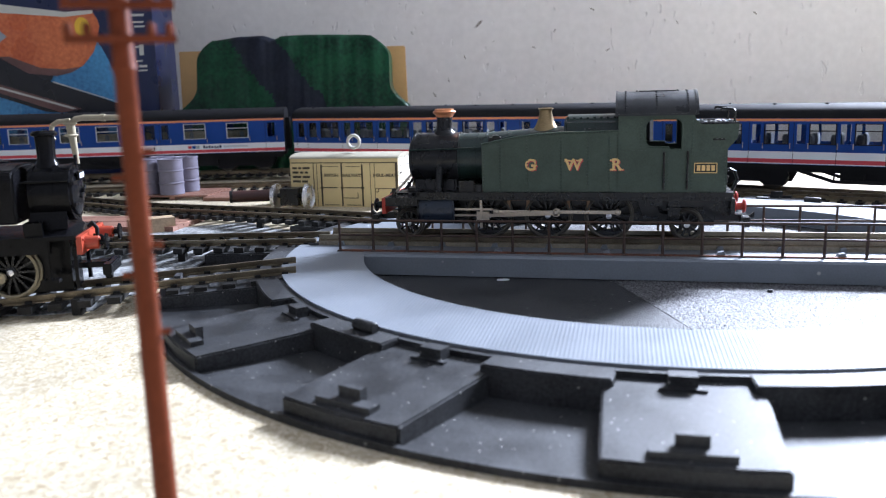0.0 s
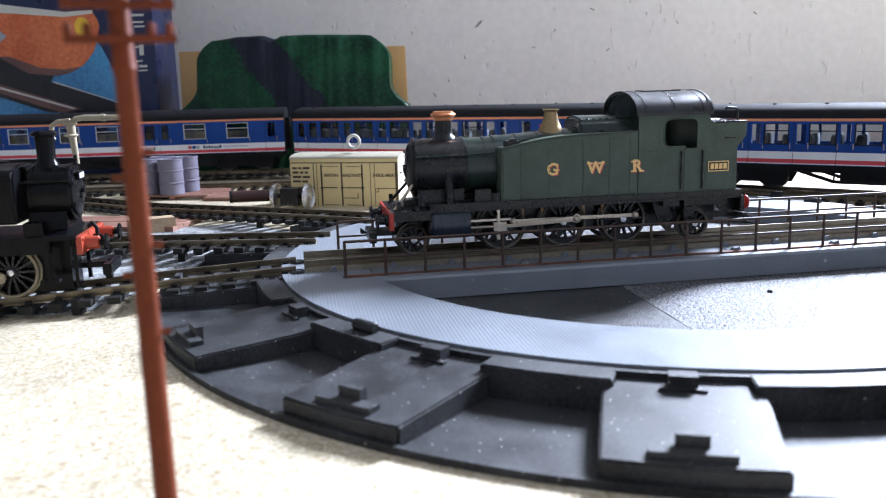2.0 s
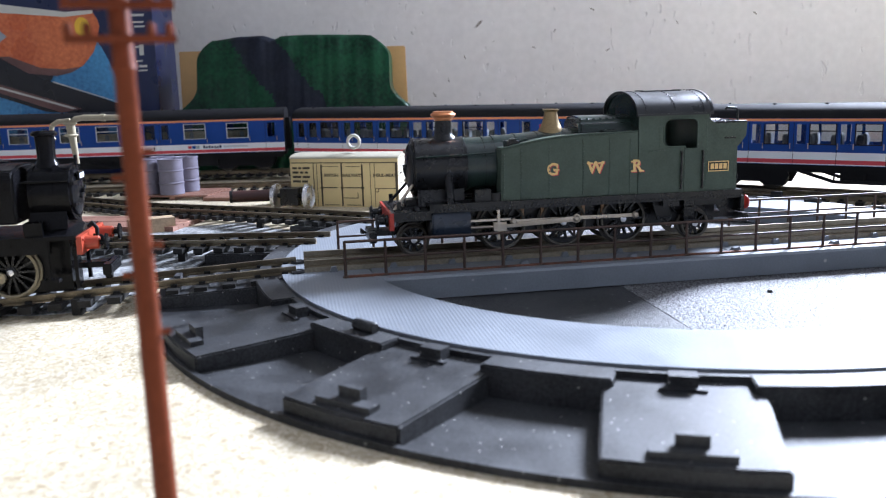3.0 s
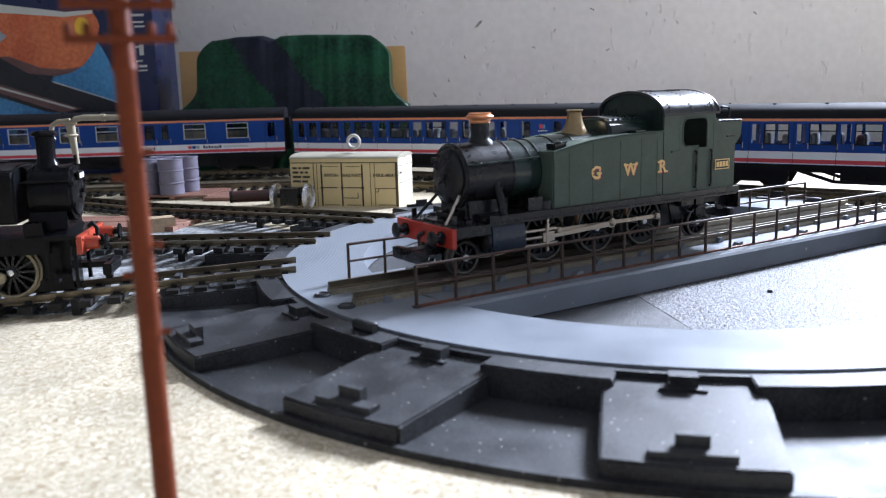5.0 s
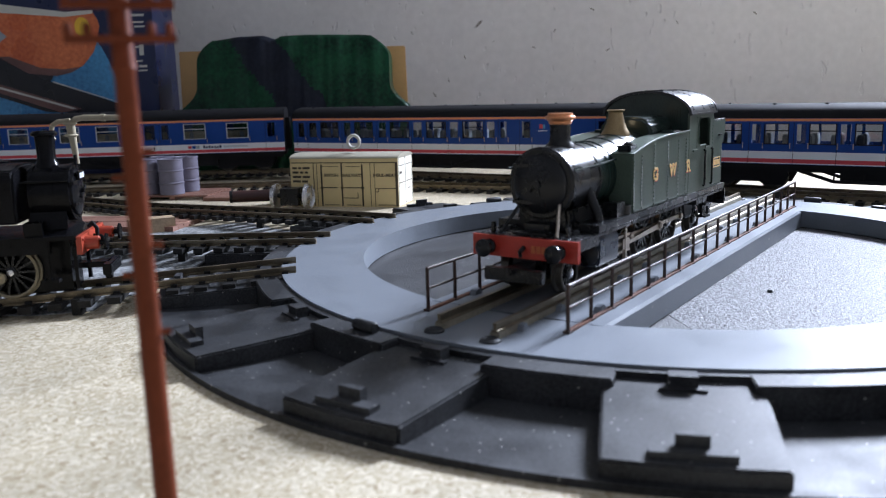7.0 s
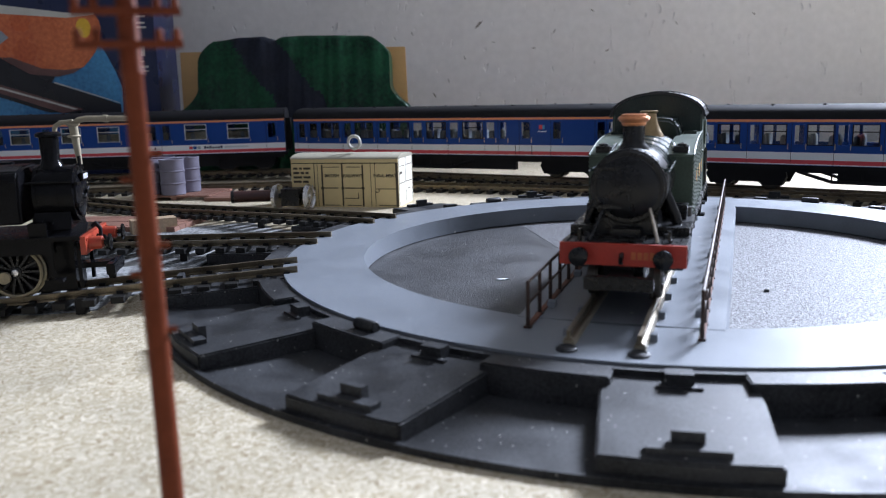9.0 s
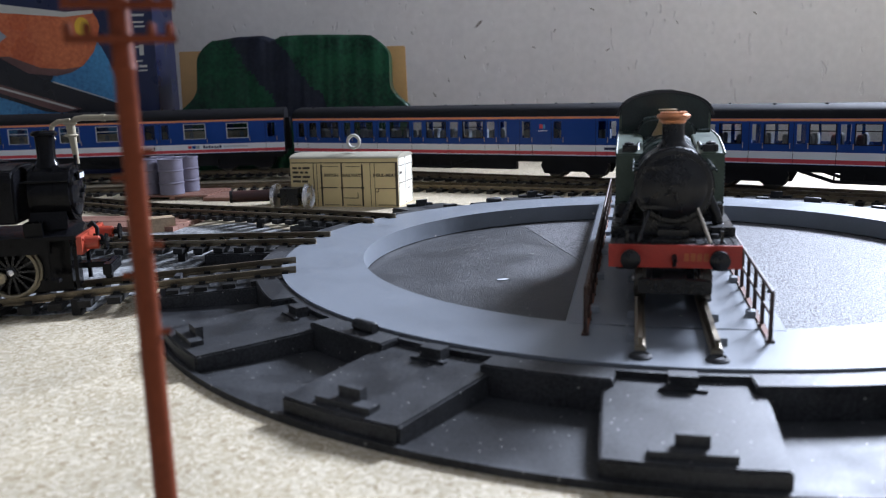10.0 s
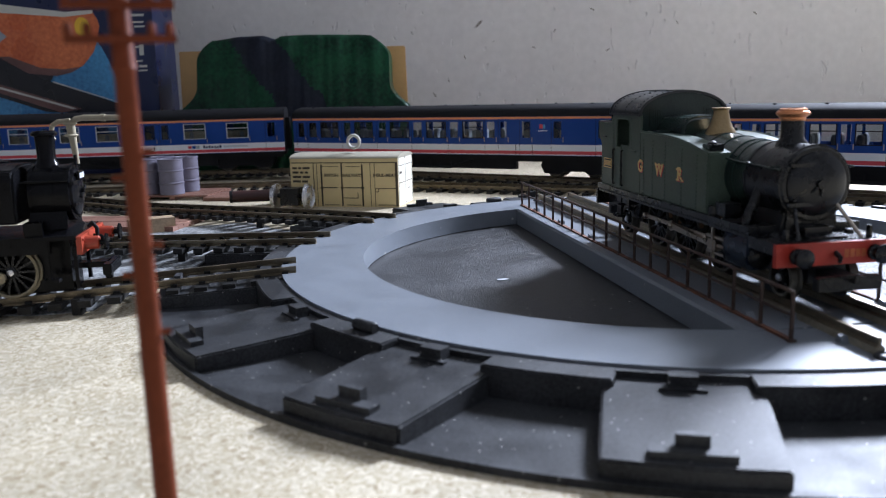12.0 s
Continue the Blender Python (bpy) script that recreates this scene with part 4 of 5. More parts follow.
# cab front and back sheets, roof, bunker
CZ, CH = 62.6, 8.3
arc = [(-(HW - 0.3) * mm, 33.0 * mm)] + [((HW - 0.1) * mm * math.sin(radians(a)), (CZ + (CH - 0.5) * math.cos(radians(a))) * mm) for a in range(-90, 91, 10)] + [((HW - 0.3) * mm, 33.0 * mm)]
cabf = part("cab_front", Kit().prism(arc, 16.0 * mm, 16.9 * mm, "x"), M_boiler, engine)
for s in (-1, 1):
    k = Kit()
    for a, b, c, d in ((8.4, 9.0, 58.4, 64.6), (12.4, 13.0, 58.4, 64.6), (8.4, 13.0, 64.2, 64.8), (8.4, 13.0, 58.2, 58.8)):
        B(16.8, 17.3, s * a, s * b, c, d, k)
    for j in range(3):
        B(16.8, 17.2, s * (9.6 + 0.9 * j), s * (9.9 + 0.9 * j), 58.6, 64.4, k)
    part("spectacle", k, M_boiler, cabf, "barred cab window")
part("cab_back", Kit().prism(arc, -10.6 * mm, -9.8 * mm, "x"), M_green, engine)
k = Kit()
outer = [((HW + 0.7) * mm * math.sin(radians(a)), (CZ + CH * math.cos(radians(a))) * mm) for a in range(-92, 93, 4)]
inner = [((HW + 0.05) * mm * math.sin(radians(a)), (CZ + (CH - 0.6) * math.cos(radians(a))) * mm) for a in range(92, -93, -4)]
k.prism(outer + inner, -12.2 * mm, 18.2 * mm, "x")
roof = part("cab_roof", k, M_roof, engine, "dark grey riveted cab roof")
k = Kit()
for x in (-11.8, 17.8):
    pts_o = [((HW + 1.0) * mm * math.sin(radians(a)), (CZ + CH + 0.3) * mm - (CH + 0.3) * (1 - math.cos(radians(a))) * mm) for a in range(-92, 93, 4)]
    pts_i = [((HW + 0.5) * mm * math.sin(radians(a)), (CZ + CH - 0.2) * mm - (CH - 0.2) * (1 - math.cos(radians(a))) * mm) for a in range(92, -93, -4)]
    k.prism(pts_o + pts_i, (x - 0.4) * mm, (x + 0.4) * mm, "x")
for s in (-1, 1):
    B(-12, 18, s * (HW + 0.2), s * (HW + 1.2), 62.0, 62.7, k)
part("roof_ribs", k, M_roof, roof)
k = Kit()
for x in (-8.5, 3.0, 14.5):
    for a in range(-80, 81, 8):
        k.lathe([(0.00042, 0), (0.0003, 0.0003), (0, 0.00036)], 6, pose(x * mm, (HW + 0.68) * mm * math.sin(radians(a)), (CZ + (CH - 0.02) * math.cos(radians(a))) * mm, -a * 0.8))
tagged(part("roof_rivets", k, M_roof, roof), kind="stuff")
k = B(-4.5, 9.5, -3.2, 3.2, 70.3, 71.15)
for x in (-5.4, 10.0):
    B(x, x + 0.5, -3.6, 3.6, 70.3, 71.3, k)
part("roof_vent", k.bevel(0.0002), M_roof, roof, "raised roof ventilator")
# cab floor, backhead and the bunker between the side sheets
part("cab_floor", B(-10, 16.2, -15.8, 15.8, 33.0, 34.4), M_black, engine)
part("backhead", B(9.5, 16.0, -9, 9, 34.4, 58).bevel(0.0015), M_black, engine)
k = Kit()
prof = [(-10.6, 33.0), (-22.8, 33.0), (-22.8, 49.4), (-24.5, 51.2), (-26.2, 53.4), (-26.6, 58.3), (-25.6, 58.3), (-25.4, 56.6), (-10.6, 57.4)]
k.prism([(x * mm, z * mm) for x, z in prof], -(HW - 0.8) * mm, (HW - 0.8) * mm, "y")
bunker = part("bunker", k, M_green, engine, "dark green flared coal bunker")
k = Kit()
for s in (-1, 1):
    path_rod(k, [(-11.5, s * 16.0, 58.8), (-26.4, s * 16.0, 58.8)], 0.00045)
path_rod(k, [(-26.4, -16.0, 58.8), (-26.4, 16.0, 58.8)], 0.00045)
part("bunker_rim", k, M_black, bunker)
for y in (11.0, -11.0):
    part("fire_iron_hook", path_rod(Kit(), [(-25.6, y, 57.5), (-25.6, y, 63.0), (-24.8, y, 63.7), (-21.0, y, 64.0), (-20.4, y, 63.2)], 0.00045), M_black, bunker)
k = path_rod(Kit(), [(-23.6, 8.5, 31.5), (-26.0, 8.5, 33), (-27.6, 8.5, 37), (-26.6, 8.5, 40), (-24.6, 8.5, 41), (-23.0, 8.5, 40.2)], 0.0006)
for y in (-12, 0, 12):
    k.rod((-23.2 * mm, y * mm, 36 * mm), (-23.6 * mm, y * mm, 39 * mm), 0.0005)
part("vacuum_hose", k, M_black, bunker)
rnd = random.Random(4)
k = Kit()
for j in range(190):
    x, y = rnd.uniform(-25.0, -11.5), rnd.uniform(-15, 15)
    z = 57.0 + 2.4 * (1 - abs(y) / 18) * rnd.uniform(0.5, 1)
    r = rnd.uniform(0.5, 1.2)
    m = pose(x * mm, y * mm, z * mm, rnd.uniform(0, 360), rnd.uniform(0, 360), 0) @ Matrix.Diagonal((1, rnd.uniform(0.6, 1), rnd.uniform(0.6, 1), 1))
    k.lathe([(0, -r * mm), (r * 0.9 * mm, -0.3 * r * mm), (r * 0.7 * mm, 0.6 * r * mm), (0, r * mm)], 5, m, smooth=False)
tagged(part("coal", k, M_coal, bunker, "heaped glinting black coal"), kind="stuff")
# beams, buffers, couplings
for x, d in ((109.9, 1), (-24.6, -1)):
    bm_ = part("buffer_beam", B(min(x, x + 1.5 * d), max(x, x + 1.5 * d), -17.6, 17.6, 24.3, 30.6).bevel(0.0002), M_red if d > 0 else M_black, engine, "red buffer beam" if d > 0 else "black rear beam")
    for s in (-1, 1):
        k = Kit().lathe([(2.2 * mm, 0), (2.2 * mm, 0.9 * mm), (1.5 * mm, 1.3 * mm), (1.4 * mm, 3.4 * mm), (2.7 * mm, 3.6 * mm), (2.7 * mm, 4.1 * mm), (2.0 * mm, 4.6 * mm), (0, 4.8 * mm)], 24, pose((x + 1.5 * d) * mm, s * 11.6 * mm, 27.2 * mm, 0, 90 * d))
        part("buffer", k, M_black if d > 0 else M_red, bm_)
    if d > 0:
        k = Kit()
        for j in range(4):
            B(111.35, 111.5, 2.6 + 1.7 * j, 3.9 + 1.7 * j, 26.2, 28.4, k)
        part("beam_bars", k, M_faded, bm_, "faded painted figures")
        k = Kit()
        k.rod((111.3 * mm, 0, 27.6 * mm), (113.6 * mm, 0, 26.6 * mm), 0.0007).rod((113.6 * mm, 0, 26.6 * mm), (113.2 * mm, 0, 25.2 * mm), 0.0006)
        part("draw_hook", k, M_black, bm_)
    k = Kit()
    B(min(x - 6 * d, x + 8 * d), max(x - 6 * d, x + 8 * d), -3.2, 3.2, 20.2, 22.6, k)
    B(min(x + 5.6 * d, x + 8.4 * d), max(x + 5.6 * d, x + 8.4 * d), -9.5, 9.5, 18.6, 22.4, k)
    k.prism([((x + 8 * d) * mm, 21 * mm), ((x + 11 * d) * mm, 21 * mm), ((x + 11 * d) * mm, 23.5 * mm), ((x + 9.8 * d) * mm, 22.4 * mm)], -0.7 * mm, 0.7 * mm, "y")
    part("coupling", k.bevel(0.0003), M_black, engine)

# ---------------------------------------------------------------- the black tank engine on the nearest spur, built with +x towards the turntable
M_ivory = mat("ivory_tyre", (0.27, 0.23, 0.15), 0.45, 0.2, 0.2, 150, 1600, 0.05)
black_engine = thing("pannier_engine", "glossy black model tank engine with red buffer beam", "locomotive",
                     pose(0.217 * math.cos(radians(SA)), 0.217 * math.sin(radians(SA)), 0, 0, 0, SA + 180))


def alongz(x, z):
    return pose(x * mm, 0, z * mm, 0, 90, 0)


fp = part("footplate", B(-110, -1, -16.5, 16.5, 27.0, 28.4).bevel(0.0003), M_enamel, black_engine)
part("frames", B(-100, -6, -6.9, 6.9, 7.5, 27), M_enamel, black_engine)
part("splasher", B(-95, -10, -15.8, -12.5, 22.5, 27.0, B(-95, -10, 12.5, 15.8, 22.5, 27.0)), M_enamel, black_engine)
sb = part("smokebox", Kit().lathe([(0, 0), (9.0 * mm, 0), (9.8 * mm, 0.6 * mm), (9.8 * mm, 14 * mm), (0, 14 * mm)], 36, alongz(-17.5, 41.8)), M_enamel, black_engine)
for x in (-4.4, -9.5, -16.5):
    part("smokebox_ring", Kit().lathe([(9.8 * mm, 0), (10.15 * mm, 0), (10.15 * mm, 0.9 * mm), (9.8 * mm, 0.9 * mm)], 36, alongz(x, 41.8)), M_enamel, sb)
k = Kit().lathe([(8.4 * mm, 0), (8.2 * mm, 0.7 * mm), (5 * mm, 1.6 * mm), (1.0 * mm, 1.9 * mm), (1.0 * mm, 2.8 * mm), (0, 2.8 * mm)], 32, alongz(-3.5, 41.8))
k.rod((-1.2 * mm, -2.8 * mm, 40 * mm), (-1.0 * mm, 2.8 * mm, 43.5 * mm), 0.0004)
for z in (38, 45.5):
    B(-2.9, -1.9, -8.6, -2, z - 0.6, z + 0.6, k)
door = part("smokebox_door", k, M_enamel, sb)
pl_ = part("smokebox_plate", B(-1.8, -1.1, -3.4, 3.4, 46.1, 48.9), M_enamel, door)
k = Kit()
for j in range(4):
    B(-1.12, -0.95, -2.8 + 1.5 * j, -1.8 + 1.5 * j, 46.6, 48.4, k)
part("plate_bars", k, M_white, pl_)
B_ = Kit()
B(-18, -5, -8, 8, 28, 34, B_)
part("saddle", B_.bevel(0.001), M_enamel, sb)
k = Kit().lathe([(0, -1.5 * mm), (4.6 * mm, -1.5 * mm), (3.6 * mm, 0.4 * mm), (3.0 * mm, 2.0 * mm), (3.3 * mm, 9.4 * mm), (4.4 * mm, 9.8 * mm), (4.4 * mm, 10.6 * mm), (3.6 * mm, 11.3 * mm), (2.6 * mm, 11.3 * mm), (2.4 * mm, 9 * mm), (0, 9 * mm)], 28, pose(-12 * mm, 0, 52.0 * mm))
part("chimney", k, M_enamel, black_engine)
k = Kit().prism([(-15.8 * mm, 33 * mm), (15.8 * mm, 33 * mm), (15.8 * mm, 49 * mm), (14.0 * mm, 51.0 * mm), (6 * mm, 52.3 * mm), (-6 * mm, 52.3 * mm), (-14.0 * mm, 51.0 * mm), (-15.8 * mm, 49 * mm)], -80 * mm, -19.0 * mm, "x").bevel(0.0008, 3)
pt = part("pannier_tank", k, M_enamel, black_engine)
k = Kit()
for s in (-1, 1):
    k.rod((-78 * mm, s * 16.4 * mm, 47.5 * mm), (-20 * mm, s * 16.4 * mm, 47.5 * mm), 0.0003)
    for j in range(12):
        k.lathe([(0.0004, 0), (0.0003, 0.0003), (0, 0.0003)], 6, pose((-77 + 5 * j) * mm, s * 15.8 * mm, 45 * mm, -90 * s))
part("tank_rail", k, M_enamel, pt)
part("tank_filler", Kit().lathe([(3 * mm, 0), (3 * mm, 1.6 * mm), (0, 2.2 * mm)], 18, pose(-30 * mm, 9 * mm, 51.2 * mm)), M_enamel, pt)
part("dome", Kit().lathe([(5 * mm, 0), (4.4 * mm, 3 * mm), (3 * mm, 5.4 * mm), (0, 6.4 * mm)], 24, pose(-48 * mm, 0, 52 * mm)), M_enamel, black_engine)
part("cab", B(-108, -80, -16, 16, 28, 62).bevel(0.002), M_enamel, black_engine)
bb = part("buffer_beam", B(-1.2, 0.6, -16.5, 16.5, 21.8, 28.0).bevel(0.0002), M_vermilion, black_engine, "red buffer beam")
for s in (-1, 1):
    part("buffer_stock", Kit().lathe([(2.5 * mm, 0), (2.4 * mm, 0.8 * mm), (2.2 * mm, 4.4 * mm), (1.5 * mm, 4.8 * mm), (0, 4.8 * mm)], 20, pose(0.6 * mm, s * 11 * mm, 25 * mm, 0, 90)), M_vermilion, bb, "red buffer stock")
    part("buffer_head", Kit().lathe([(0.9 * mm, 0), (0.9 * mm, 2 * mm), (3.0 * mm, 2.2 * mm), (2.9 * mm, 2.8 * mm), (0, 3.2 * mm)], 22, pose(5.0 * mm, s * 11 * mm, 25 * mm, 0, 90)), M_enamel, bb, "black buffer head")
k = Kit()
B(-6, 6, -3, 3, 14.5, 16.5, k)
B(4.5, 7.5, -8.5, 8.5, 12.5, 16.5, k)
B(3.5, 6, -1.2, 1.2, 9.8, 14, k)
k.rod((0.8 * mm, 0, 25 * mm), (3 * mm, 0, 23 * mm), 0.0007)
part("coupling", k.bevel(0.0003), M_enamel, black_engine)
for s in (-1, 1):
    for x in (-25, -51, -79):
        spoked_wheel(black_engine, pose(x * mm, s * 7.3 * mm, (15.7, 14.8, 14.0)[(-25, -51, -79).index(x)] * mm, -90 * s), 9.0 * mm, 14, True, M_ivory, "ivory-coloured metal tyre")
    k = B(-82, -28, s * 12.3 - 0.5, s * 12.3 + 0.5, 13.6, 15.2)
    for x in (-28, -54, -82):
        k.lathe([(0, 0), (2.1 * mm, 0), (2.1 * mm, 1.4 * mm), (0, 1.6 * mm)], 16, pose(x * mm, s * 11.8 * mm, 14.4 * mm, -90 * s))
    part("coupling_rod", k, M_ivory, black_engine, "ivory-coloured coupling rod")
    part("step", B(-14, -8, s * 14.5 - 2, s * 14.5 + 2, 12.5, 13.5, B(-11.6, -10.4, s * 16 - 0.4, s * 16 + 0.4, 12.5, 27)), M_enamel, fp)
    part("sand_box", B(-18, -12, s * 12 - 2.5, s * 12 + 2.5, 28.4, 33).bevel(0.0006), M_enamel, fp)

for s in (-1, 1):
    k = Kit()
    for i in range(9):
        a = radians(-20 + 22 * i)
        k.lathe([(0.00045, 0), (0.0003, 0.0003), (0, 0.0004)], 6, pose(-2.6 * mm, s * 9.1 * mm * math.sin(a) if s > 0 else -9.1 * mm * math.sin(a), (41.8 + 9.1 * math.cos(a)) * mm, 0, 90))
    tagged(part("door_studs", k, M_enamel, sb), kind="stuff")
    part("smokebox_handrail", path_rod(Kit(), [(-3.6, s * 9.6, 46.5), (-18.5, s * 10.4, 46.5)], 0.0004), M_enamel, sb)
    k = Kit().prism([(y * s * mm, z * mm) for y, z in ((8.0, 28.4), (13.0, 28.4), (10.2, 30.0), (9.2, 32.5), (8.8, 36.0), (8.0, 36.0))], -17 * mm, -5 * mm, "x")
    part("saddle_flare", k, M_enamel, sb)
    part("beam_bolt", Kit().lathe([(0.0006, 0), (0.0005, 0.0005), (0, 0.0006)], 6, pose(0.6 * mm, s * 15 * mm, 26.8 * mm, 0, 90)), M_vermilion, bb)
    part("guard_iron", B(-4.4, -3.2, s * 8.6 - 0.8, s * 8.6 + 0.8, 8.8, 22.5), M_enamel, black_engine)
part("lamp_iron", B(-3.0, -2.2, -0.8, 0.8, 51.2, 54.6), M_enamel, sb)
part("beam_hose", path_rod(Kit(), [(1.2, -4.6, 22.4), (3.0, -4.6, 24.5), (3.2, -4.6, 29.0), (1.8, -4.6, 31.0), (0.4, -4.6, 29.6)], 0.0007), M_coachroof, bb)
part("draw_hook", path_rod(Kit(), [(0.6, 0, 25.6), (3.4, 0, 25.2), (3.8, 0, 23.4), (2.6, 0, 22.2)], 0.0008), M_enamel, bb)

# ---------------------------------------------------------------- coaches


def windows_for(n):
    """Windows along one side: (start, width), millimetres from the near end."""
    if n == 0:
        return [(8, 6), (20, 8), (34, 16), (60, 7), (76, 16), (106, 18), (146, 8.8), (160, 6.5), (179, 18), (215, 18), (249, 7)]
    if n == 1:
        return [(5, 7), (16.5, 8.3), (29, 17.8), (52, 7.3), (63, 17.7), (86.2, 7.5), (97.5, 17.4), (118.5, 8.2), (130.8, 17.1), (151.3, 7.4), (162.6, 17.3), (182.7, 7), (194, 5.6), (211.3, 7.2), (236.2, 6.5), (269.7, 6.1), (278, 5.3)]
    return [(8, 6), (18.5, 14), (36.5, 6), (45, 14.1), (65.4, 6), (73.4, 14.5), (92.5, 6), (100.2, 15), (117.4, 6.5), (125.8, 14.5), (144.5, 6.3), (152.5, 14.5), (171, 6.3), (179, 14.5), (198, 6.3), (206, 14.5), (225, 6.3), (233, 14.5), (252, 6)]


def coach(n, a, b):
    ax, ay = a
    L = math.hypot(b[0] - ax, b[1] - ay) * 1000
    ang = math.degrees(math.atan2(b[1] - ay, b[0] - ax))
    c = thing("coach", ("blue model railway coach with white, red and orange stripes", "blue model railway coach with orange cantrail stripe and many doors",
                        "blue model railway coach with wide windows showing its seats")[n], "railway coach", pose(ax, ay, (0.0078, 0.0068, 0.0049)[n], 0, 0, ang), "coaches of the standing train")
    Wd = 34.0
    wins = windows_for(n)
    wins = [w for w in wins if w[0] + w[1] < L - 3]
    part("floor_pan", B(1, L - 1, 1.2, Wd - 1.2, 14.5, 17.0), M_coachroof, c)
    prof = [(Wd / 2 - (Wd / 2 + 0.3) * math.cos(radians(t)), 45.2 + 8.8 * math.sin(radians(t)) ** 0.75) for t in range(0, 181, 9)]
    roof_ = part("roof", Kit().prism([(y * mm, z * mm) for y, z in prof], -0.6 * mm, (L + 0.6) * mm, "x"), M_coachroof, c, "matt black curved roof", 50)
    x = 14.0
    while x < L - 10:
        part("roof_vent", Kit().lathe([(1.0 * mm, 0), (1.2 * mm, 0.5 * mm), (0.8 * mm, 1.2 * mm), (0, 1.4 * mm)], 10, pose(x * mm, (11 if int(x) % 3 else 20) * mm, 53.2 * mm)), M_coachroof, roof_)
        x += 31
    for far in (0, 1):
        y0, y1 = (0, 1.0) if not far else (Wd - 1.0, Wd)
        tops = 41.8
        k = Kit()
        B(0, L, y0, y1, 16.6, 29.2, k)
        B(0, L, y0, y1, tops, 45.4, k)
        pos = 0.0
        for w in wins:
            B(pos, w[0], y0, y1, 29.2, tops, k)
            pos = w[0] + w[1]
        B(pos, L, y0, y1, 29.2, tops, k)
        side_ = part("body_side", k, M_coachblue, c, "blue side with window openings")
        yo = -0.12 if not far else Wd - 0.02
        yi = yo + 0.14
        part("orange_line", B(0, L, yo, yi, 43.4, 45.0), M_orange, side_)
        part("white_band", B(0, L, yo, yi, 20.0, 24.6), M_white, side_)
        part("red_band", B(0, L, yo, yi, 17.5, 20.0), M_stripe_red, side_)
        part("lower_white_line", B(0, L, yo, yi, 16.9, 17.5), M_white, side_)
        if far:
            continue
        for i, w in enumerate(wins):
            fr = Kit()
            x0, x1 = w[0], w[0] + w[1]
            for q in ((x0 - 0.3, x0 + 0.3, 29.0, 42.0), (x1 - 0.3, x1 + 0.3, 29.0, 42.0)):
                B(q[0], q[1], -0.18, 0.6, q[2], q[3], fr)
            B(x0, x1, -0.18, 0.6, 41.5, 42.0, fr)
            B(x0, x1, -0.18, 0.6, 29.0, 29.5, fr)
            if w[1] > 9:
                B(x0, x1, -0.1, 0.5, 37.2, 37.8, fr)
            f = part("window", fr, M_coachblue if w[1] < 9 else (M_palemark if n == 0 else M_coachroof), side_)
            part("door_handle" if w[1] < 9 else "bracket", Kit().rod(((x1 + 1.2) * mm, -0.5 * mm, 26.5 * mm), ((x1 + 1.2) * mm, -0.5 * mm, 30.0 * mm), 0.00028, None, 6), M_steel, side_)
            if w[1] < 9:
                part("door_seam", B(x0 - 1.6, x0 - 1.35, -0.16, 0.02, 16.8, 43.2), M_coachroof, side_)
        part("glazing", B(0.5, L - 0.5, 1.15, 1.35, 28.8, 42.2), M_glazing, side_, "clear plastic glazing").visible_shadow = False
    for x0, x1 in ((0, 1.2), (L - 1.2, L)):
        part("body_end", B(x0, x1, 1.0, Wd - 1, 16.6, 45.3), M_coachroof, c)
    part("gangway", B(-3.8, 0, 11, 23, 18, 45, B(L, L + 3.8, 11, 23, 18, 45)).bevel(0.0006), M_coachroof, c, "black corridor bellows")
    # seats and tables inside
    seat = None
    x = 12.0
    while x < L - 14:
        for y in (5.0, 21.0):
            m = pose(x * mm, y * mm, 17 * mm)
            if seat is None:
                k = Kit()
                k.prism([(0, 0), (3, 0), (3.6, 14), (3.0, 17.5), (1.4, 18.2), (0, 17.0)], 0, 8.5, "y").bevel(0.4, 2)
                k.box(3, 7, 0, 8.5, 4, 6.5)
                for v in k.bm.verts:
                    v.co *= mm
                seat = part("seat", k, M_seat, c, "grey seat")
                seat.matrix_basis = m
            else:
                share("seat", seat, m, c)
        x += 14.2
    if n == 0:
        for w in wins:
            if w[1] > 9:
                part("table_moulding", B(w[0] - 1, w[0] + w[1] + 1, 6.0, 8.0, 17, 35.4).bevel(0.0004), M_inside, c, "cream interior moulding")
    # underframe
    uf = part("underframe", B(2, L - 2, 2.5, 4.0, 11.8, 15, B(2, L - 2, Wd - 4, Wd - 2.5, 11.8, 15)), M_coachroof, c)
    k = Kit()
    for s in (3, Wd - 4.5):
        for p0, p1 in (((95, 12.5), (115, 6.5)), ((115, 6.5), (150, 6.5)), ((150, 6.5), (170, 12.5))):
            k.rod((p0[0] * mm, s * mm, p0[1] * mm), (p1[0] * mm, s * mm, p1[1] * mm), 0.0011)
        for xx in (115, 132, 150):
            k.rod((xx * mm, s * mm, 6.5 * mm), (xx * mm, s * mm, 13 * mm), 0.0005)
    part("truss", k, M_coachroof, uf)
    bx0, bx1 = ((60, 205), (66, 205), (118, 150))[n]
    part("battery_box", B(bx0, bx1, 4.2, 9, 5.6, 12.5).bevel(0.0004), M_coachroof, uf)
    for xc in (36 if n < 2 else 62, L - (36 if n != 1 else 50)):
        k = Kit()
        for s in (6.0, Wd - 8.0):
            k.prism([((xc + dx) * mm, z * mm) for dx, z in ((-26, 9), (-23, 3.0), (-11, 2.6), (-8, 4.6), (8, 4.6), (11, 2.6), (23, 3.0), (26, 9), (24, 13.0), (-24, 13.0))], s * mm, (s + 2.0) * mm, "y")
        B(xc - 6, xc + 6, 8, Wd - 8, 7, 12, k)
        bogie = part("bogie", k, M_coachroof, c)
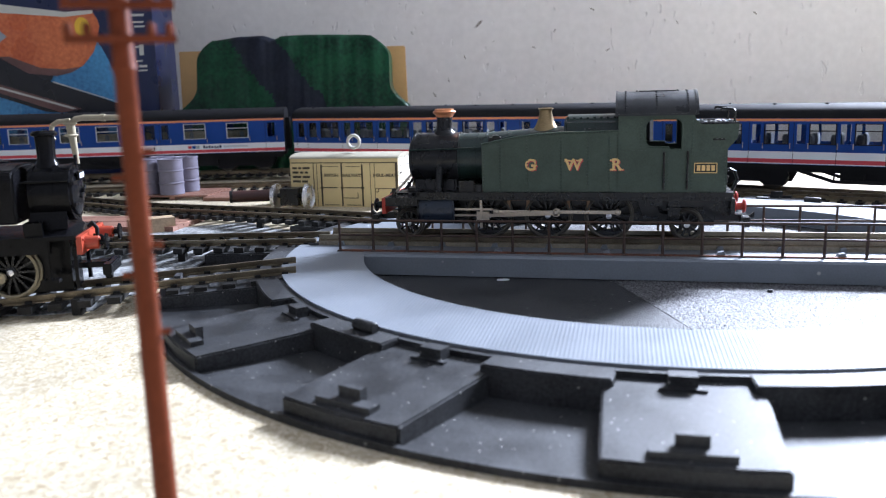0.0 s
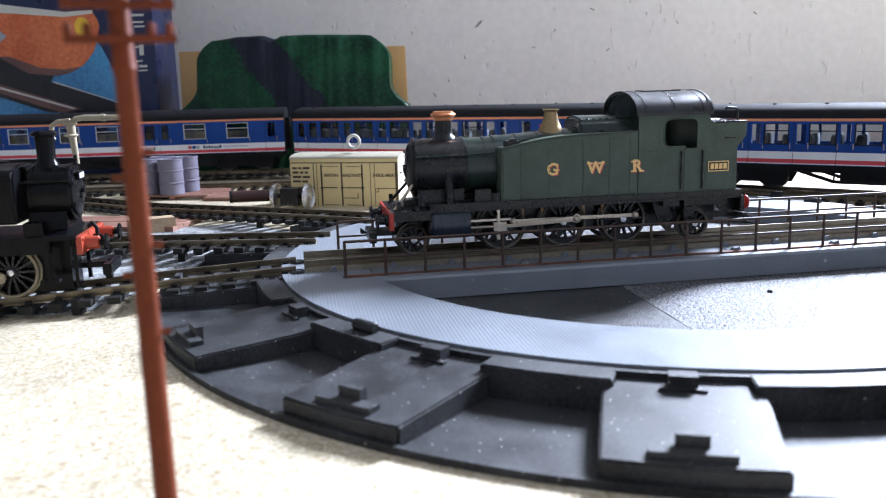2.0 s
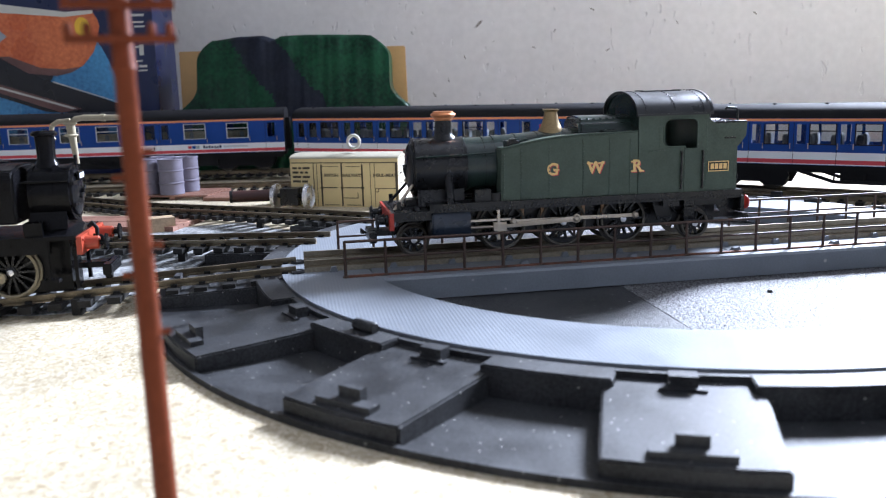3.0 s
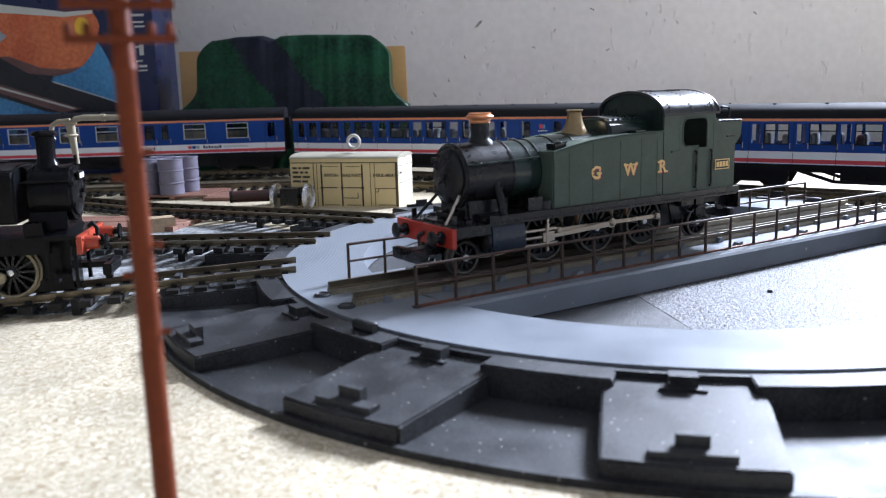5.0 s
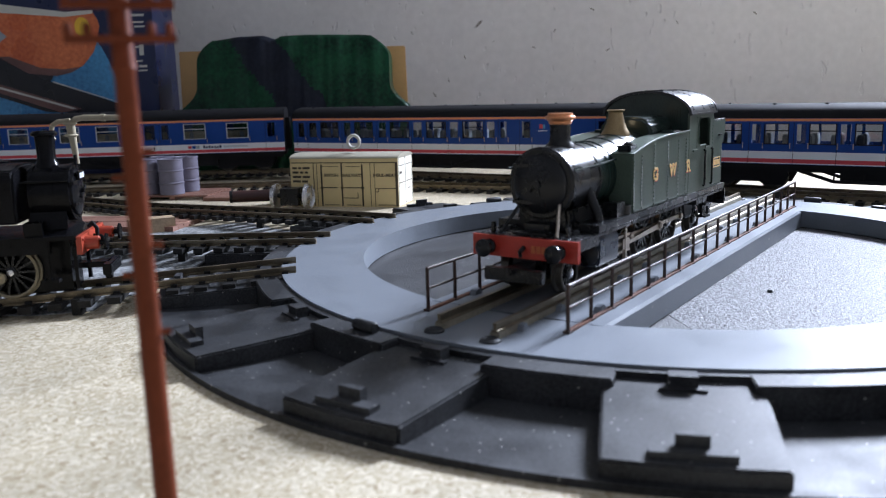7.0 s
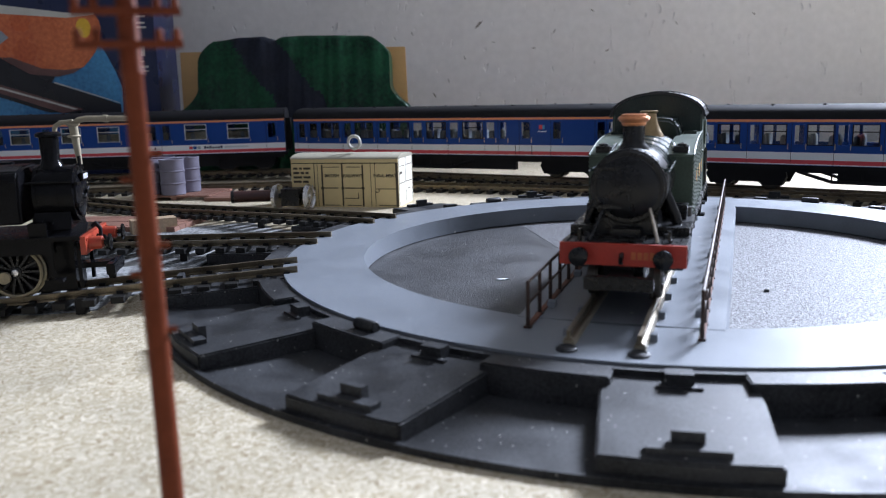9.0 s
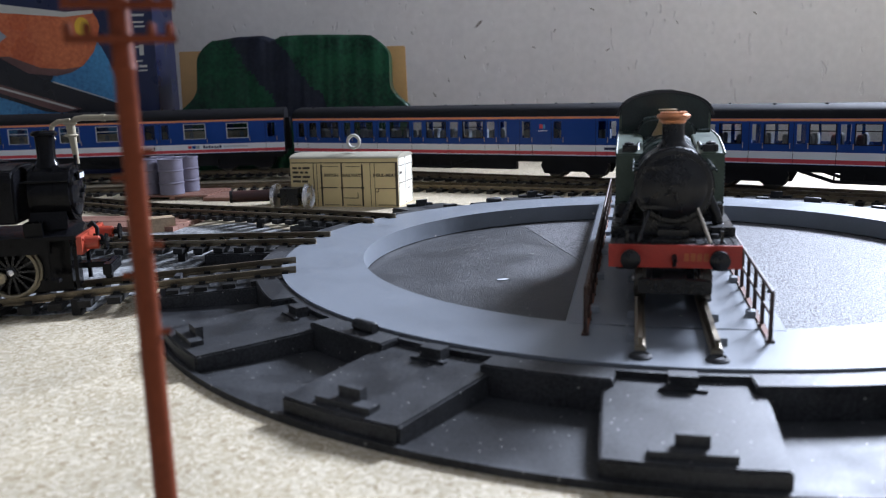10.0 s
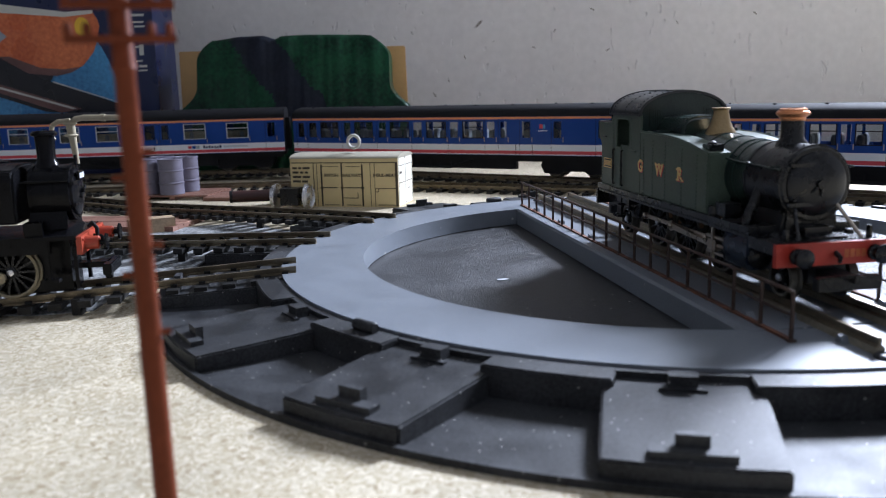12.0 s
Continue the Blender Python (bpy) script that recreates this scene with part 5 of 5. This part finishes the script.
        for dx in (-15, 15):
            kk = Kit().lathe([(0, 0), (7.2 * mm, 0), (7.2 * mm, 0.7 * mm), (6.6 * mm, 1.0 * mm), (6.5 * mm, 2.8 * mm), (5.6 * mm, 2.9 * mm), (5.4 * mm, 2.2 * mm), (0, 2.2 * mm)], 26, pose((xc + dx) * mm, 11 * mm, 6.5 * mm, 90))
            kk.lathe([(0, 0), (7.2 * mm, 0), (7.2 * mm, 0.7 * mm), (6.6 * mm, 1.0 * mm), (6.5 * mm, 2.8 * mm), (0, 2.2 * mm)], 26, pose((xc + dx) * mm, (Wd - 11) * mm, 6.5 * mm, -90))
            kk.rod(((xc + dx) * mm, 8 * mm, 6.5 * mm), ((xc + dx) * mm, (Wd - 8) * mm, 6.5 * mm), 0.001)
            part("wheelset", kk, M_tyre, bogie)
    # painted marks that are too small to read
    marks = []
    if n == 0:
        marks = [(152.4, 153.6, 20.9, 23.5, M_navy), (181.5, 184.4, 21.0, 23.4, M_stripe_red), (184.8, 187.9, 21.0, 23.4, M_coachblue), (188.3, 191.2, 21.0, 23.4, M_seat), (211.5, 232, 21.4, 23.0, M_palemark)]
        marks += [(194.2 + 2.3 * j, 195.9 + 2.3 * j, 21.2, 23.5 if j in (0, 2, 6) else 22.8, M_navy) for j in range(7)]
    if n == 1:
        marks = [(225.6, 228.2, 36.4, 39.4, M_stripe_red), (228.4, 230.0, 36.4, 39.4, M_boxblue), (224.4, 231.6, 34.4, 35.0, M_white), (274.5, 283, 21.2, 23.0, M_navy), (206.5, 207.0, 17.0, 24.7, M_coachroof), (219.6, 220.1, 17.0, 24.7, M_coachroof)]
    for x0, x1, z0, z1, mt in marks:
        part("painted_mark", B(x0, x1, -0.2, -0.1, z0, z1), mt, c)
    return c


for n, (a, b) in enumerate(COACHES):
    coach(n, a, b)

# ---------------------------------------------------------------- goods container
cont = thing("goods_container", "cream printed goods container with a lifting ring", "container", pose(-0.1868, 0.2145, 0, 0, 0, -14.5))
Lc, Dc, Hc = 73.8, 32.0, 31.6
SC = Lc / 70.5        # its printing, drawn for a 70.5 mm side
part("body", B(0, Lc, 0, Dc, 0, Hc).bevel(0.0003), M_cream, cont)
prof = [(Dc / 2 - (Dc / 2 + 0.5) * math.cos(radians(t)), Hc - 0.2 + 3.0 * math.sin(radians(t))) for t in range(0, 181, 12)]
rf = part("roof", Kit().prism([(y * mm, z * mm) for y, z in prof], -0.4 * mm, (Lc + 0.4) * mm, "x"), mat("container_roof_cream", (0.36, 0.335, 0.26), 0.55, 0, 0.12, 60, 900, 0.06, None, 0.3), cont, "dull cream curved roof", 50)
k = Kit()
ring_pts = 20
for i in range(ring_pts):
    a0, a1 = 2 * math.pi * i / ring_pts, 2 * math.pi * (i + 1) / ring_pts
    k.rod(((40.5 + 4.1 * math.cos(a0)) * mm, 12 * mm, (41.3 + 4.1 * math.sin(a0)) * mm), ((40.5 + 4.1 * math.cos(a1)) * mm, 12 * mm, (41.3 + 4.1 * math.sin(a1)) * mm), 0.0011, None, 8)
part("lifting_ring", k, M_roofgrey, rf, "pale metal lifting ring", 60)
lines = [(15.3, 15.8, 0.5, Hc - 3), (17.6, 17.9, 0.5, Hc - 3), (20.2, 21.3, 0.5, Hc - 4), (33.6, 34.6, 0.5, Hc - 3), (47.0, 48.0, 0.5, Hc - 4), (52.6, 52.9, 0.5, Hc - 3), (55.4, 55.7, 0.5, Hc - 3),
         (0.5, 70.5, Hc - 3.2, Hc - 2.6), (20.2, 31, 12.2, 12.9), (35.5, 48, 12.2, 12.9), (57, 69.6, 11.8, 12.3), (21.5, 32, Hc - 5.6, Hc - 5.2), (37, 46, Hc - 5.6, Hc - 5.2), (22, 32, 1.0, 1.5), (37, 46, 1.0, 1.5), (57.5, 69.5, 1.2, 1.7), (35, 44.5, 5.6, 6.1), (44.0, 44.5, 5.6, 9.4), (19.7, 21.8, 11.8, 13.2), (46.5, 48.5, 11.8, 13.2), (33.2, 35.0, 11.8, 13.2), (68.8, 70.4, 0.6, Hc - 3)]
for x0, x1, z0, z1 in lines:
    part("printed_line", B(x0 * SC, x1 * SC, -0.16, 0.02, z0, z1), M_line, cont)
for word, xw in (("BRITISH", 27.2), ("RAILWAYS", 41.2)):
    text("lettering", word, 2.85 * mm, pose(xw * SC * mm, -0.1 * mm, 20.5 * mm, 90), M_line, cont, 0.00006)
for r, ws in enumerate(((3.2, 2.0, 5), (4.2, 2.4, 2.2), (6, 5), (5.5, 4))):
    x = 1.5
    for w in ws:
        part("lettering_bar", B(x, x + w, -0.16, 0.02, 24.6 - 2.9 * r, 26.0 - 2.9 * r), M_line, cont)
        x += w + 1.0
text("lettering", "INSUL-MEAT", 2.8 * mm, pose(62.0 * SC * mm, -0.1 * mm, 20.5 * mm, 90), M_line, cont, 0.00006)
part("lock", Kit().lathe([(1.0 * mm, 0), (1.4 * mm, 0), (1.4 * mm, 0.3 * mm), (1.0 * mm, 0.3 * mm)], 16, pose(59.5 * mm, 0, 11.0 * mm, 90)), M_line, cont)
part("end_panel", B(Lc - 0.02, Lc + 0.15, 0.6, Dc - 0.6, 0.6, Hc), M_creamlit, cont, "cream container end, whitened in its colour for the window's light")
for y0, y1, z0, z1 in ((15.4, 16.0, 1, Hc), (1.2, 1.7, 1, Hc), (30.2, 30.7, 1, Hc), (2, 14, 15, 15.5), (17, 30, 15, 15.5), (3, 8, 21, 22.6), (20, 26, 10, 10.6), (3, 13, 26, 26.5), (18, 29, 26, 26.5)):
    part("printed_line", B(Lc + 0.14, Lc + 0.24, y0, y1, z0, z1), M_line, cont)

# ---------------------------------------------------------------- barrels on their pallet, platform slabs, odds and ends
PALZ = 0.0035
pal = thing("pallet", "red-brown model pallet carrying lilac drums", "pallet", pose(-0.279, 0.286, 0, 0, 0, -8))
for j in range(7):
    part("slat", B(-27, 27, -22 + 6.4 * j, -17 + 6.4 * j, 2.2, 3.5).bevel(0.0002), M_brownwood, pal)
for y in (-20, 0, 20):
    part("bearer", B(y * 1.25 - 2, y * 1.25 + 2, -22, 21.4, 0, 2.2), M_brownwood, pal)


def barrel():
    ob = thing("drum", "lilac plastic oil drum with two rolled hoops", "drum", group="drums on the pallet")
    pr = [(0, 0), (8.6, 0), (8.9, 0.6), (8.7, 1.2)]
    for z in (8.4, 17.2):
        pr += [(8.7, z - 0.7), (9.15, z - 0.25), (9.15, z + 0.25), (8.7, z + 0.7)]
    pr += [(8.7, 24.6), (9.0, 25.0), (8.9, 25.8), (8.3, 25.8), (8.1, 25.1), (0, 25.0)]
    b_ = part("shell", Kit().lathe([(r * mm, z * mm) for r, z in pr], 28), M_lilac, ob)
    part("bung", Kit().lathe([(1.6 * mm, 25.0 * mm), (1.6 * mm, 25.7 * mm), (0, 25.7 * mm)], 12, pose(4 * mm, 2 * mm, 0)), M_lilac, b_)
    return ob


d0 = barrel()
spots = [(-0.2845, 0.2735), (-0.2785, 0.2915), (-0.3040, 0.2790), (-0.2985, 0.2985)]
d0.matrix_world = pose(*spots[0], PALZ)
for i, (x, y) in enumerate(spots[1:]):
    copy_thing(d0, pose(x, y, PALZ, 0, 0, 70 * (i + 1)))


def slab(name, label, x, y, rz, sx, sy, h):
    t = thing(name, label, "platform", pose(x, y, 0, 0, 0, rz))
    n = 6
    for j in range(n):
        part("plank", B(-sx / 2, sx / 2, -sy / 2 + sy / n * j, -sy / 2 + sy / n * (j + 1) - 0.35, 0, h + (0.1 if j % 2 else 0)).bevel(0.00015, 1), M_brownwood, t)
    return t


slab("platform_slab", "flat red-brown plastic platform beside the track", -0.275, 0.148, -9, 84, 40, 3.0)
slab("platform_slab", "flat red-brown plastic platform beside the pallet", -0.222, 0.268, -10, 64, 40, 2.6)
t = thing("timber_block", "pale offcut of wood lying on the board", "wood block", pose(-0.2455, 0.126, 0, 0, 0, 28))
part("block", B(-16, 8, -5, 5, 0, 8).bevel(0.0005), mat("pale_wood", (0.42, 0.30, 0.19), 0.6, 0, 0.25, 90, 900, 0.1), t)
part("end_grain", B(8, 8.15, -4.4, 4.4, 0.6, 7.4), M_brownwood, t)
t = thing("pipe_load", "dark red-brown tube lying beside the platform", "tube", pose(-0.213, 0.2235, 0.0026, 0, 0, 8))
part("tube", Kit().rod((-16 * mm, 0, 4 * mm), (14 * mm, 0, 4 * mm), 0.0040, 0.0040, 20), mat("dark_maroon", (0.05, 0.016, 0.014), 0.35, 0, 0.2), t)
part("tube_collar", Kit().rod((-16.5 * mm, 0, 4 * mm), (-14.5 * mm, 0, 4 * mm), 0.0042, 0.0042, 20), M_black, t)
t = thing("spare_wheelset", "loose pair of silver model wheels on a black axle", "wheelset", pose(-0.1838, 0.2000, 0, 0, 0, 77))
for s in (-1, 1):
    k = Kit().lathe([(0, 0), (8.4 * mm, 0), (8.4 * mm, 0.8 * mm), (7.7 * mm, 1.1 * mm), (7.6 * mm, 2.8 * mm), (6.6 * mm, 2.9 * mm), (6.3 * mm, 1.8 * mm), (2.2 * mm, 1.8 * mm), (2.0 * mm, 3.0 * mm), (0, 3.2 * mm)], 30, pose(0, s * 9.8 * mm, 8.4 * mm, -90 * s))
    part("wheel", k, M_silver, t, "silver wheel")
part("axle", Kit().rod((0, -10 * mm, 9 * mm), (0, 10 * mm, 9 * mm), 0.0016), M_black, t)
part("gear_block", B(-6, 6, -6, 6, 3.2, 14).bevel(0.001), M_black, t)
k = Kit().lathe([(1.9 * mm, 0), (3.4 * mm, 0), (3.4 * mm, 5 * mm), (1.9 * mm, 5 * mm), (1.9 * mm, 0)], 20, pose(6 * mm, 0, 8.6 * mm, 0, 90))
part("socket", k, M_coachroof, t)

# ---------------------------------------------------------------- water crane
wc = thing("water_crane", "cream plastic model water crane with a hanging hose", "water crane", pose(-0.2360, 0.075, 0))
part("column", Kit().lathe([(0, 0), (6 * mm, 0), (6 * mm, 1.5 * mm), (3.2 * mm, 3.5 * mm), (2.4 * mm, 8 * mm), (2.1 * mm, 58 * mm), (2.8 * mm, 60 * mm), (2.6 * mm, 64 * mm), (0, 66.5 * mm)], 20), M_crane, wc)
k = Kit()
pts_ = [(0, 64.4), (-24, 64.8), (-27.5, 64.2), (-30, 62.0)]
for a, b in zip(pts_, pts_[1:]):
    k.rod((a[0] * mm, 0, a[1] * mm), (b[0] * mm, 0, b[1] * mm), 0.0013, 0.0015)
k.rod((-13 * mm, 0, 64.6 * mm), (-15 * mm, 0, 64.7 * mm), 0.0018)
part("arm", k, M_crane, wc)
k = Kit().lathe([(3.2 * mm, 0), (2.2 * mm, 1.2 * mm), (1.8 * mm, 8 * mm), (1.2 * mm, 20 * mm), (0.9 * mm, 20 * mm), (0, 19 * mm)], 18, pose(-30.2 * mm, 0, 62.8 * mm, 180, -4, 0))
hose = part("hose", k, M_crane, wc)
for z in (62.2, 56.6):
    part("hose_band", Kit().lathe([(2.6 * mm, -0.7 * mm), (3.3 * mm, 0), (2.6 * mm, 0.7 * mm)], 18, pose(-30.2 * mm, 0, z * mm)), M_crane, hose)
k = Kit()
pts_ = [(-30, 63.6), (-36, 63.2), (-39, 61.5), (-40, 56.5), (-38.6, 54.4)]
for a, b in zip(pts_, pts_[1:]):
    k.rod((a[0] * mm, 0, a[1] * mm), (b[0] * mm, 0, b[1] * mm), 0.0012, 0.0011)
part("counter_pipe", k, M_crane, wc)

# ---------------------------------------------------------------- telegraph pole close to the eye
tp = thing("telegraph_pole", "red-brown plastic telegraph pole with two crossarms", "telegraph pole", pose(-0.1314, -0.2119, 0, 0, 0, 20))
part("shaft", Kit().lathe([(0, 0), (4.5 * mm, 0), (4.5 * mm, 1.2 * mm), (1.75 * mm, 1.6 * mm), (1.6 * mm, 45 * mm), (1.42 * mm, 77.5 * mm), (1.7 * mm, 78 * mm), (1.5 * mm, 79 * mm), (1.35 * mm, 92 * mm), (0, 93 * mm)], 20), M_pole, tp)
for z in (81.9, 86.4, 90.6):
    arm = part("crossarm", B(-7.2, 7.2, -1.9, -0.9, z - 0.55, z + 0.55).bevel(0.0002), M_pole, tp)
    for x in (-6.6, -4.2, 4.0, 6.4):
        part("insulator", Kit().lathe([(0.5 * mm, 0.4 * mm), (0.62 * mm, 1.3 * mm), (0.45 * mm, 2.1 * mm), (0, 2.3 * mm)], 10, pose(x * mm, -1.4 * mm, z * mm)), M_pole, arm)
for z, s in ((66.5, 1), (63, -1), (53, 1), (49, -1), (40, 1)):
    part("climbing_step", Kit().rod((s * 1.2 * mm, 0, z * mm), (s * 3.0 * mm, 0, z * mm), 0.0005), M_pole, tp)

# ---------------------------------------------------------------- tunnel mouldings and the picture box behind the train
tun = thing("tunnel", "moulded green model tunnel hill with a dark path and tan ends", "tunnel", pose(-0.222, 0.445, 0))
k = Kit()
NX, NZ = 96, 40
grid = []
for i in range(NX + 1):
    u = i / NX
    row = []
    for j in range(NZ + 1):
        v = j / NZ
        top = 125.5 + 1.6 * noise.noise(Vector((u * 6, 0.3, 2))) - 4.0 * math.exp(-((u - 0.37) / 0.035) ** 2) - 2 * (2 * abs(u - 0.5)) ** 4
        z = top * v
        half = 89 + (13 * ((80 - z) / 18) ** 1.8 if 80 > z else 0) - (19 * ((z - 104) / 21.5) ** 2 if z > 104 else 0)
        half = min(half, 106)
        x = (2 * u - 1) * half
        flute = 4.6 * noise.noise(Vector((x * 0.085, z * 0.010, 3.0))) + 2.6 * noise.noise(Vector((x * 0.2, z * 0.02, 7.0)))
        y = 16 * (v ** 3) + flute * (1 - v * 0.5) - 8 * (1 - v) ** 3
        row.append(k.bm.verts.new((x * mm, y * mm, z * mm)))
    grid.append(row)
for i in range(NX):
    for j in range(NZ):
        f = k.bm.faces.new((grid[i][j], grid[i + 1][j], grid[i + 1][j + 1], grid[i][j + 1]))
        f.smooth = True
res = bmesh.ops.extrude_face_region(k.bm, geom=k.bm.faces[:])
for v in [e for e in res["geom"] if isinstance(e, bmesh.types.BMVert)]:
    v.co.y = 0.060
bmesh.ops.recalc_face_normals(k.bm, faces=k.bm.faces[:])
hill = part("hill", k, M_hill, tun, "glossy dark green moulded hill", 80)
hill.data.materials.append(M_hilldark)
for pg in hill.data.polygons:
    cx, cz = pg.center.x * 1000, pg.center.z * 1000
    if -52 < cx - (112 - cz) * 0.75 + 6 * noise.noise(Vector((cx * 0.06, cz * 0.06, 5))) < -8:
        pg.material_index = 1
for s in (-1, 1):
    k = Kit()
    e = 121 if s < 0 else 103
    k.prism([(s * 78 * mm, 0), (s * e * mm, 0), (s * e * mm, 64 * mm), (s * (e - 1) * mm, 116 * mm), (s * 78 * mm, 116 * mm)], 61 * mm, 66 * mm, "y").bevel(0.0006)
    part("end_wall", k, M_tan, tun, "tan tunnel end")

bx = thing("picture_box", "large cardboard model box with blue and orange picture", "box", pose(0, 0.470, 0))
part("carton", B(-640, -353, 0, 60, 0, 232).bevel(0.0008), M_navy, bx)


def sheet_patch(name, poly, depth, material, label=""):
    k = Kit()
    k.prism([(x * mm, z * mm) for x, z in poly], -depth * mm, 0.05 * mm, "y")
    return part(name, k, material, bx, label)


sheet_patch("printed_sky", [(-640, 40), (-390, 40), (-388, 84), (-393, 98), (-400, 114), (-406, 126), (-412, 140), (-640, 140)], 0.2, M_boxblue, "printed pale blue area")
sheet_patch("printed_shadow", [(-640, 150), (-530, 140), (-501, 127), (-474, 99), (-450, 96), (-454, 90), (-391, 68), (-391, 57), (-461, 62), (-507, 78), (-640, 92)], 0.35, M_boxblack, "printed black rail bed")
sheet_patch("printed_track", [(-640, 122), (-506, 90), (-427, 64), (-447, 61), (-507, 82), (-640, 108)], 0.5, M_boxbrown, "printed brown rails")
sheet_patch("printed_rail_edge", [(-640, 118), (-506, 87.5), (-432, 64.5), (-436, 64), (-507, 86), (-640, 116)], 0.6, M_roofgrey)
sheet_patch("printed_bed_edge", [(-452, 90.4), (-392, 69.6), (-392, 69.0), (-452, 89.2)], 0.5, M_roofgrey)
nose = [(-600, 176), (-500, 156), (-434, 149), (-408, 152), (-404, 145), (-403, 139), (-406, 128), (-410, 117), (-416, 110), (-422, 104), (-433, 98), (-448, 95), (-474, 98), (-502, 115), (-600, 128)]
sheet_patch("printed_nose", nose, 0.65, M_boxorange, "printed orange engine nose")
sheet_patch("printed_nose_shade", [(-474, 98), (-448, 95), (-433, 98), (-424, 103), (-440, 101), (-462, 103), (-490, 114), (-500, 114)], 0.8, M_boxbrown)
sheet_patch("printed_roof_band", [(-600, 182), (-497, 162), (-433, 153), (-408, 154.5), (-408, 151), (-434, 148.5), (-497, 154), (-600, 172)], 0.8, M_roofgrey, "printed white band")
sheet_patch("printed_window", [(-640, 150), (-500, 142), (-490, 132), (-505, 122), (-640, 130)], 0.8, M_seat)
sheet_patch("printed_headlamp", [(-419 + 7 * math.cos(radians(t)), 139 + 9 * math.sin(radians(t))) for t in range(0, 360, 24)], 0.8, M_yellow, "printed yellow headlamp")
for x0, x1, z0, z1 in ((-373, -361, 147.5, 149.5), (-372, -362, 141.5, 143), (-371, -361, 137.5, 139), (-372, -366, 119, 120.5), (-368, -364, 112, 122), (-372, -366, 106, 107.5), (-370, -362, 101, 103), (-371, -362, 97.5, 98.6)):
    sheet_patch("printed_bar", [(x0, z0), (x1, z0), (x1 + 0.6, z1), (x0 + 0.6, z1)], 0.2, M_roofgrey)

# crumbs on the well floor
crumb = thing("paper_crumb", "white crumb of paper on the well floor", "crumb", pose(-0.0653, -0.0191, 0.0010))
part("crumb", Kit().prism([(-0.0024, -0.0006), (0.0005, -0.0010), (0.0026, 0.0001), (0.0012, 0.0010), (-0.0016, 0.0008)], 0.0, 0.0005, "z"), M_white, crumb)
crumb = thing("grit_crumb", "dark crumb on the grit sheet", "crumb", pose(0.0260, -0.0483, 0.0011))
part("crumb", Kit().lathe([(0, 0), (0.0011, 0.0), (0.0008, 0.0009), (0, 0.0011)], 6, smooth=False), M_base, crumb)


def motions():
    turn = [(0.0, -192.5), (0.6, -192.4), (0.8, -190.6), (1.0, -186.6), (1.1, -184.0), (1.2, -180.5), (1.3, -177.1), (1.4, -174.5), (1.6, -171.1), (1.8, -170.1), (3.2, -170.1),
            (3.4, -168.4), (3.6, -164.2), (3.8, -158.2), (4.0, -152.3), (4.2, -148.9), (4.4, -147.8), (5.8, -147.8), (5.9, -147.2), (6.0, -145.4), (6.1, -142.9), (6.2, -139.8), (6.3, -136.8), (6.4, -133.2), (6.5, -130.6), (6.6, -127.9), (6.7, -126.5), (6.8, -125.4), (6.9, -125.3),
            (8.3, -125.3), (8.4, -124.6), (8.5, -123.0), (8.6, -120.6), (8.7, -118.0), (8.8, -115.3), (8.9, -112.8), (9.0, -109.9), (9.1, -107.4), (9.2, -105.2), (9.3, -103.7), (9.45, -103.0), (9.6, -103.0), (10.8, -103.0),
            (10.9, -102.6), (11.0, -101.3), (11.1, -99.9), (11.2, -97.2), (11.3, -93.8), (11.4, -91.0), (11.5, -87.8), (11.6, -84.6), (11.7, -82.8), (11.8, -81.4), (11.9, -80.7), (12.0, -80.5)]
    walk(deck, [(t, pose(0, 0, 0, 0, 0, a)) for t, a in turn])
    walk(engine, [(t, pose(0, 0, 0, 0, 0, a)) for t, a in turn])


motions()
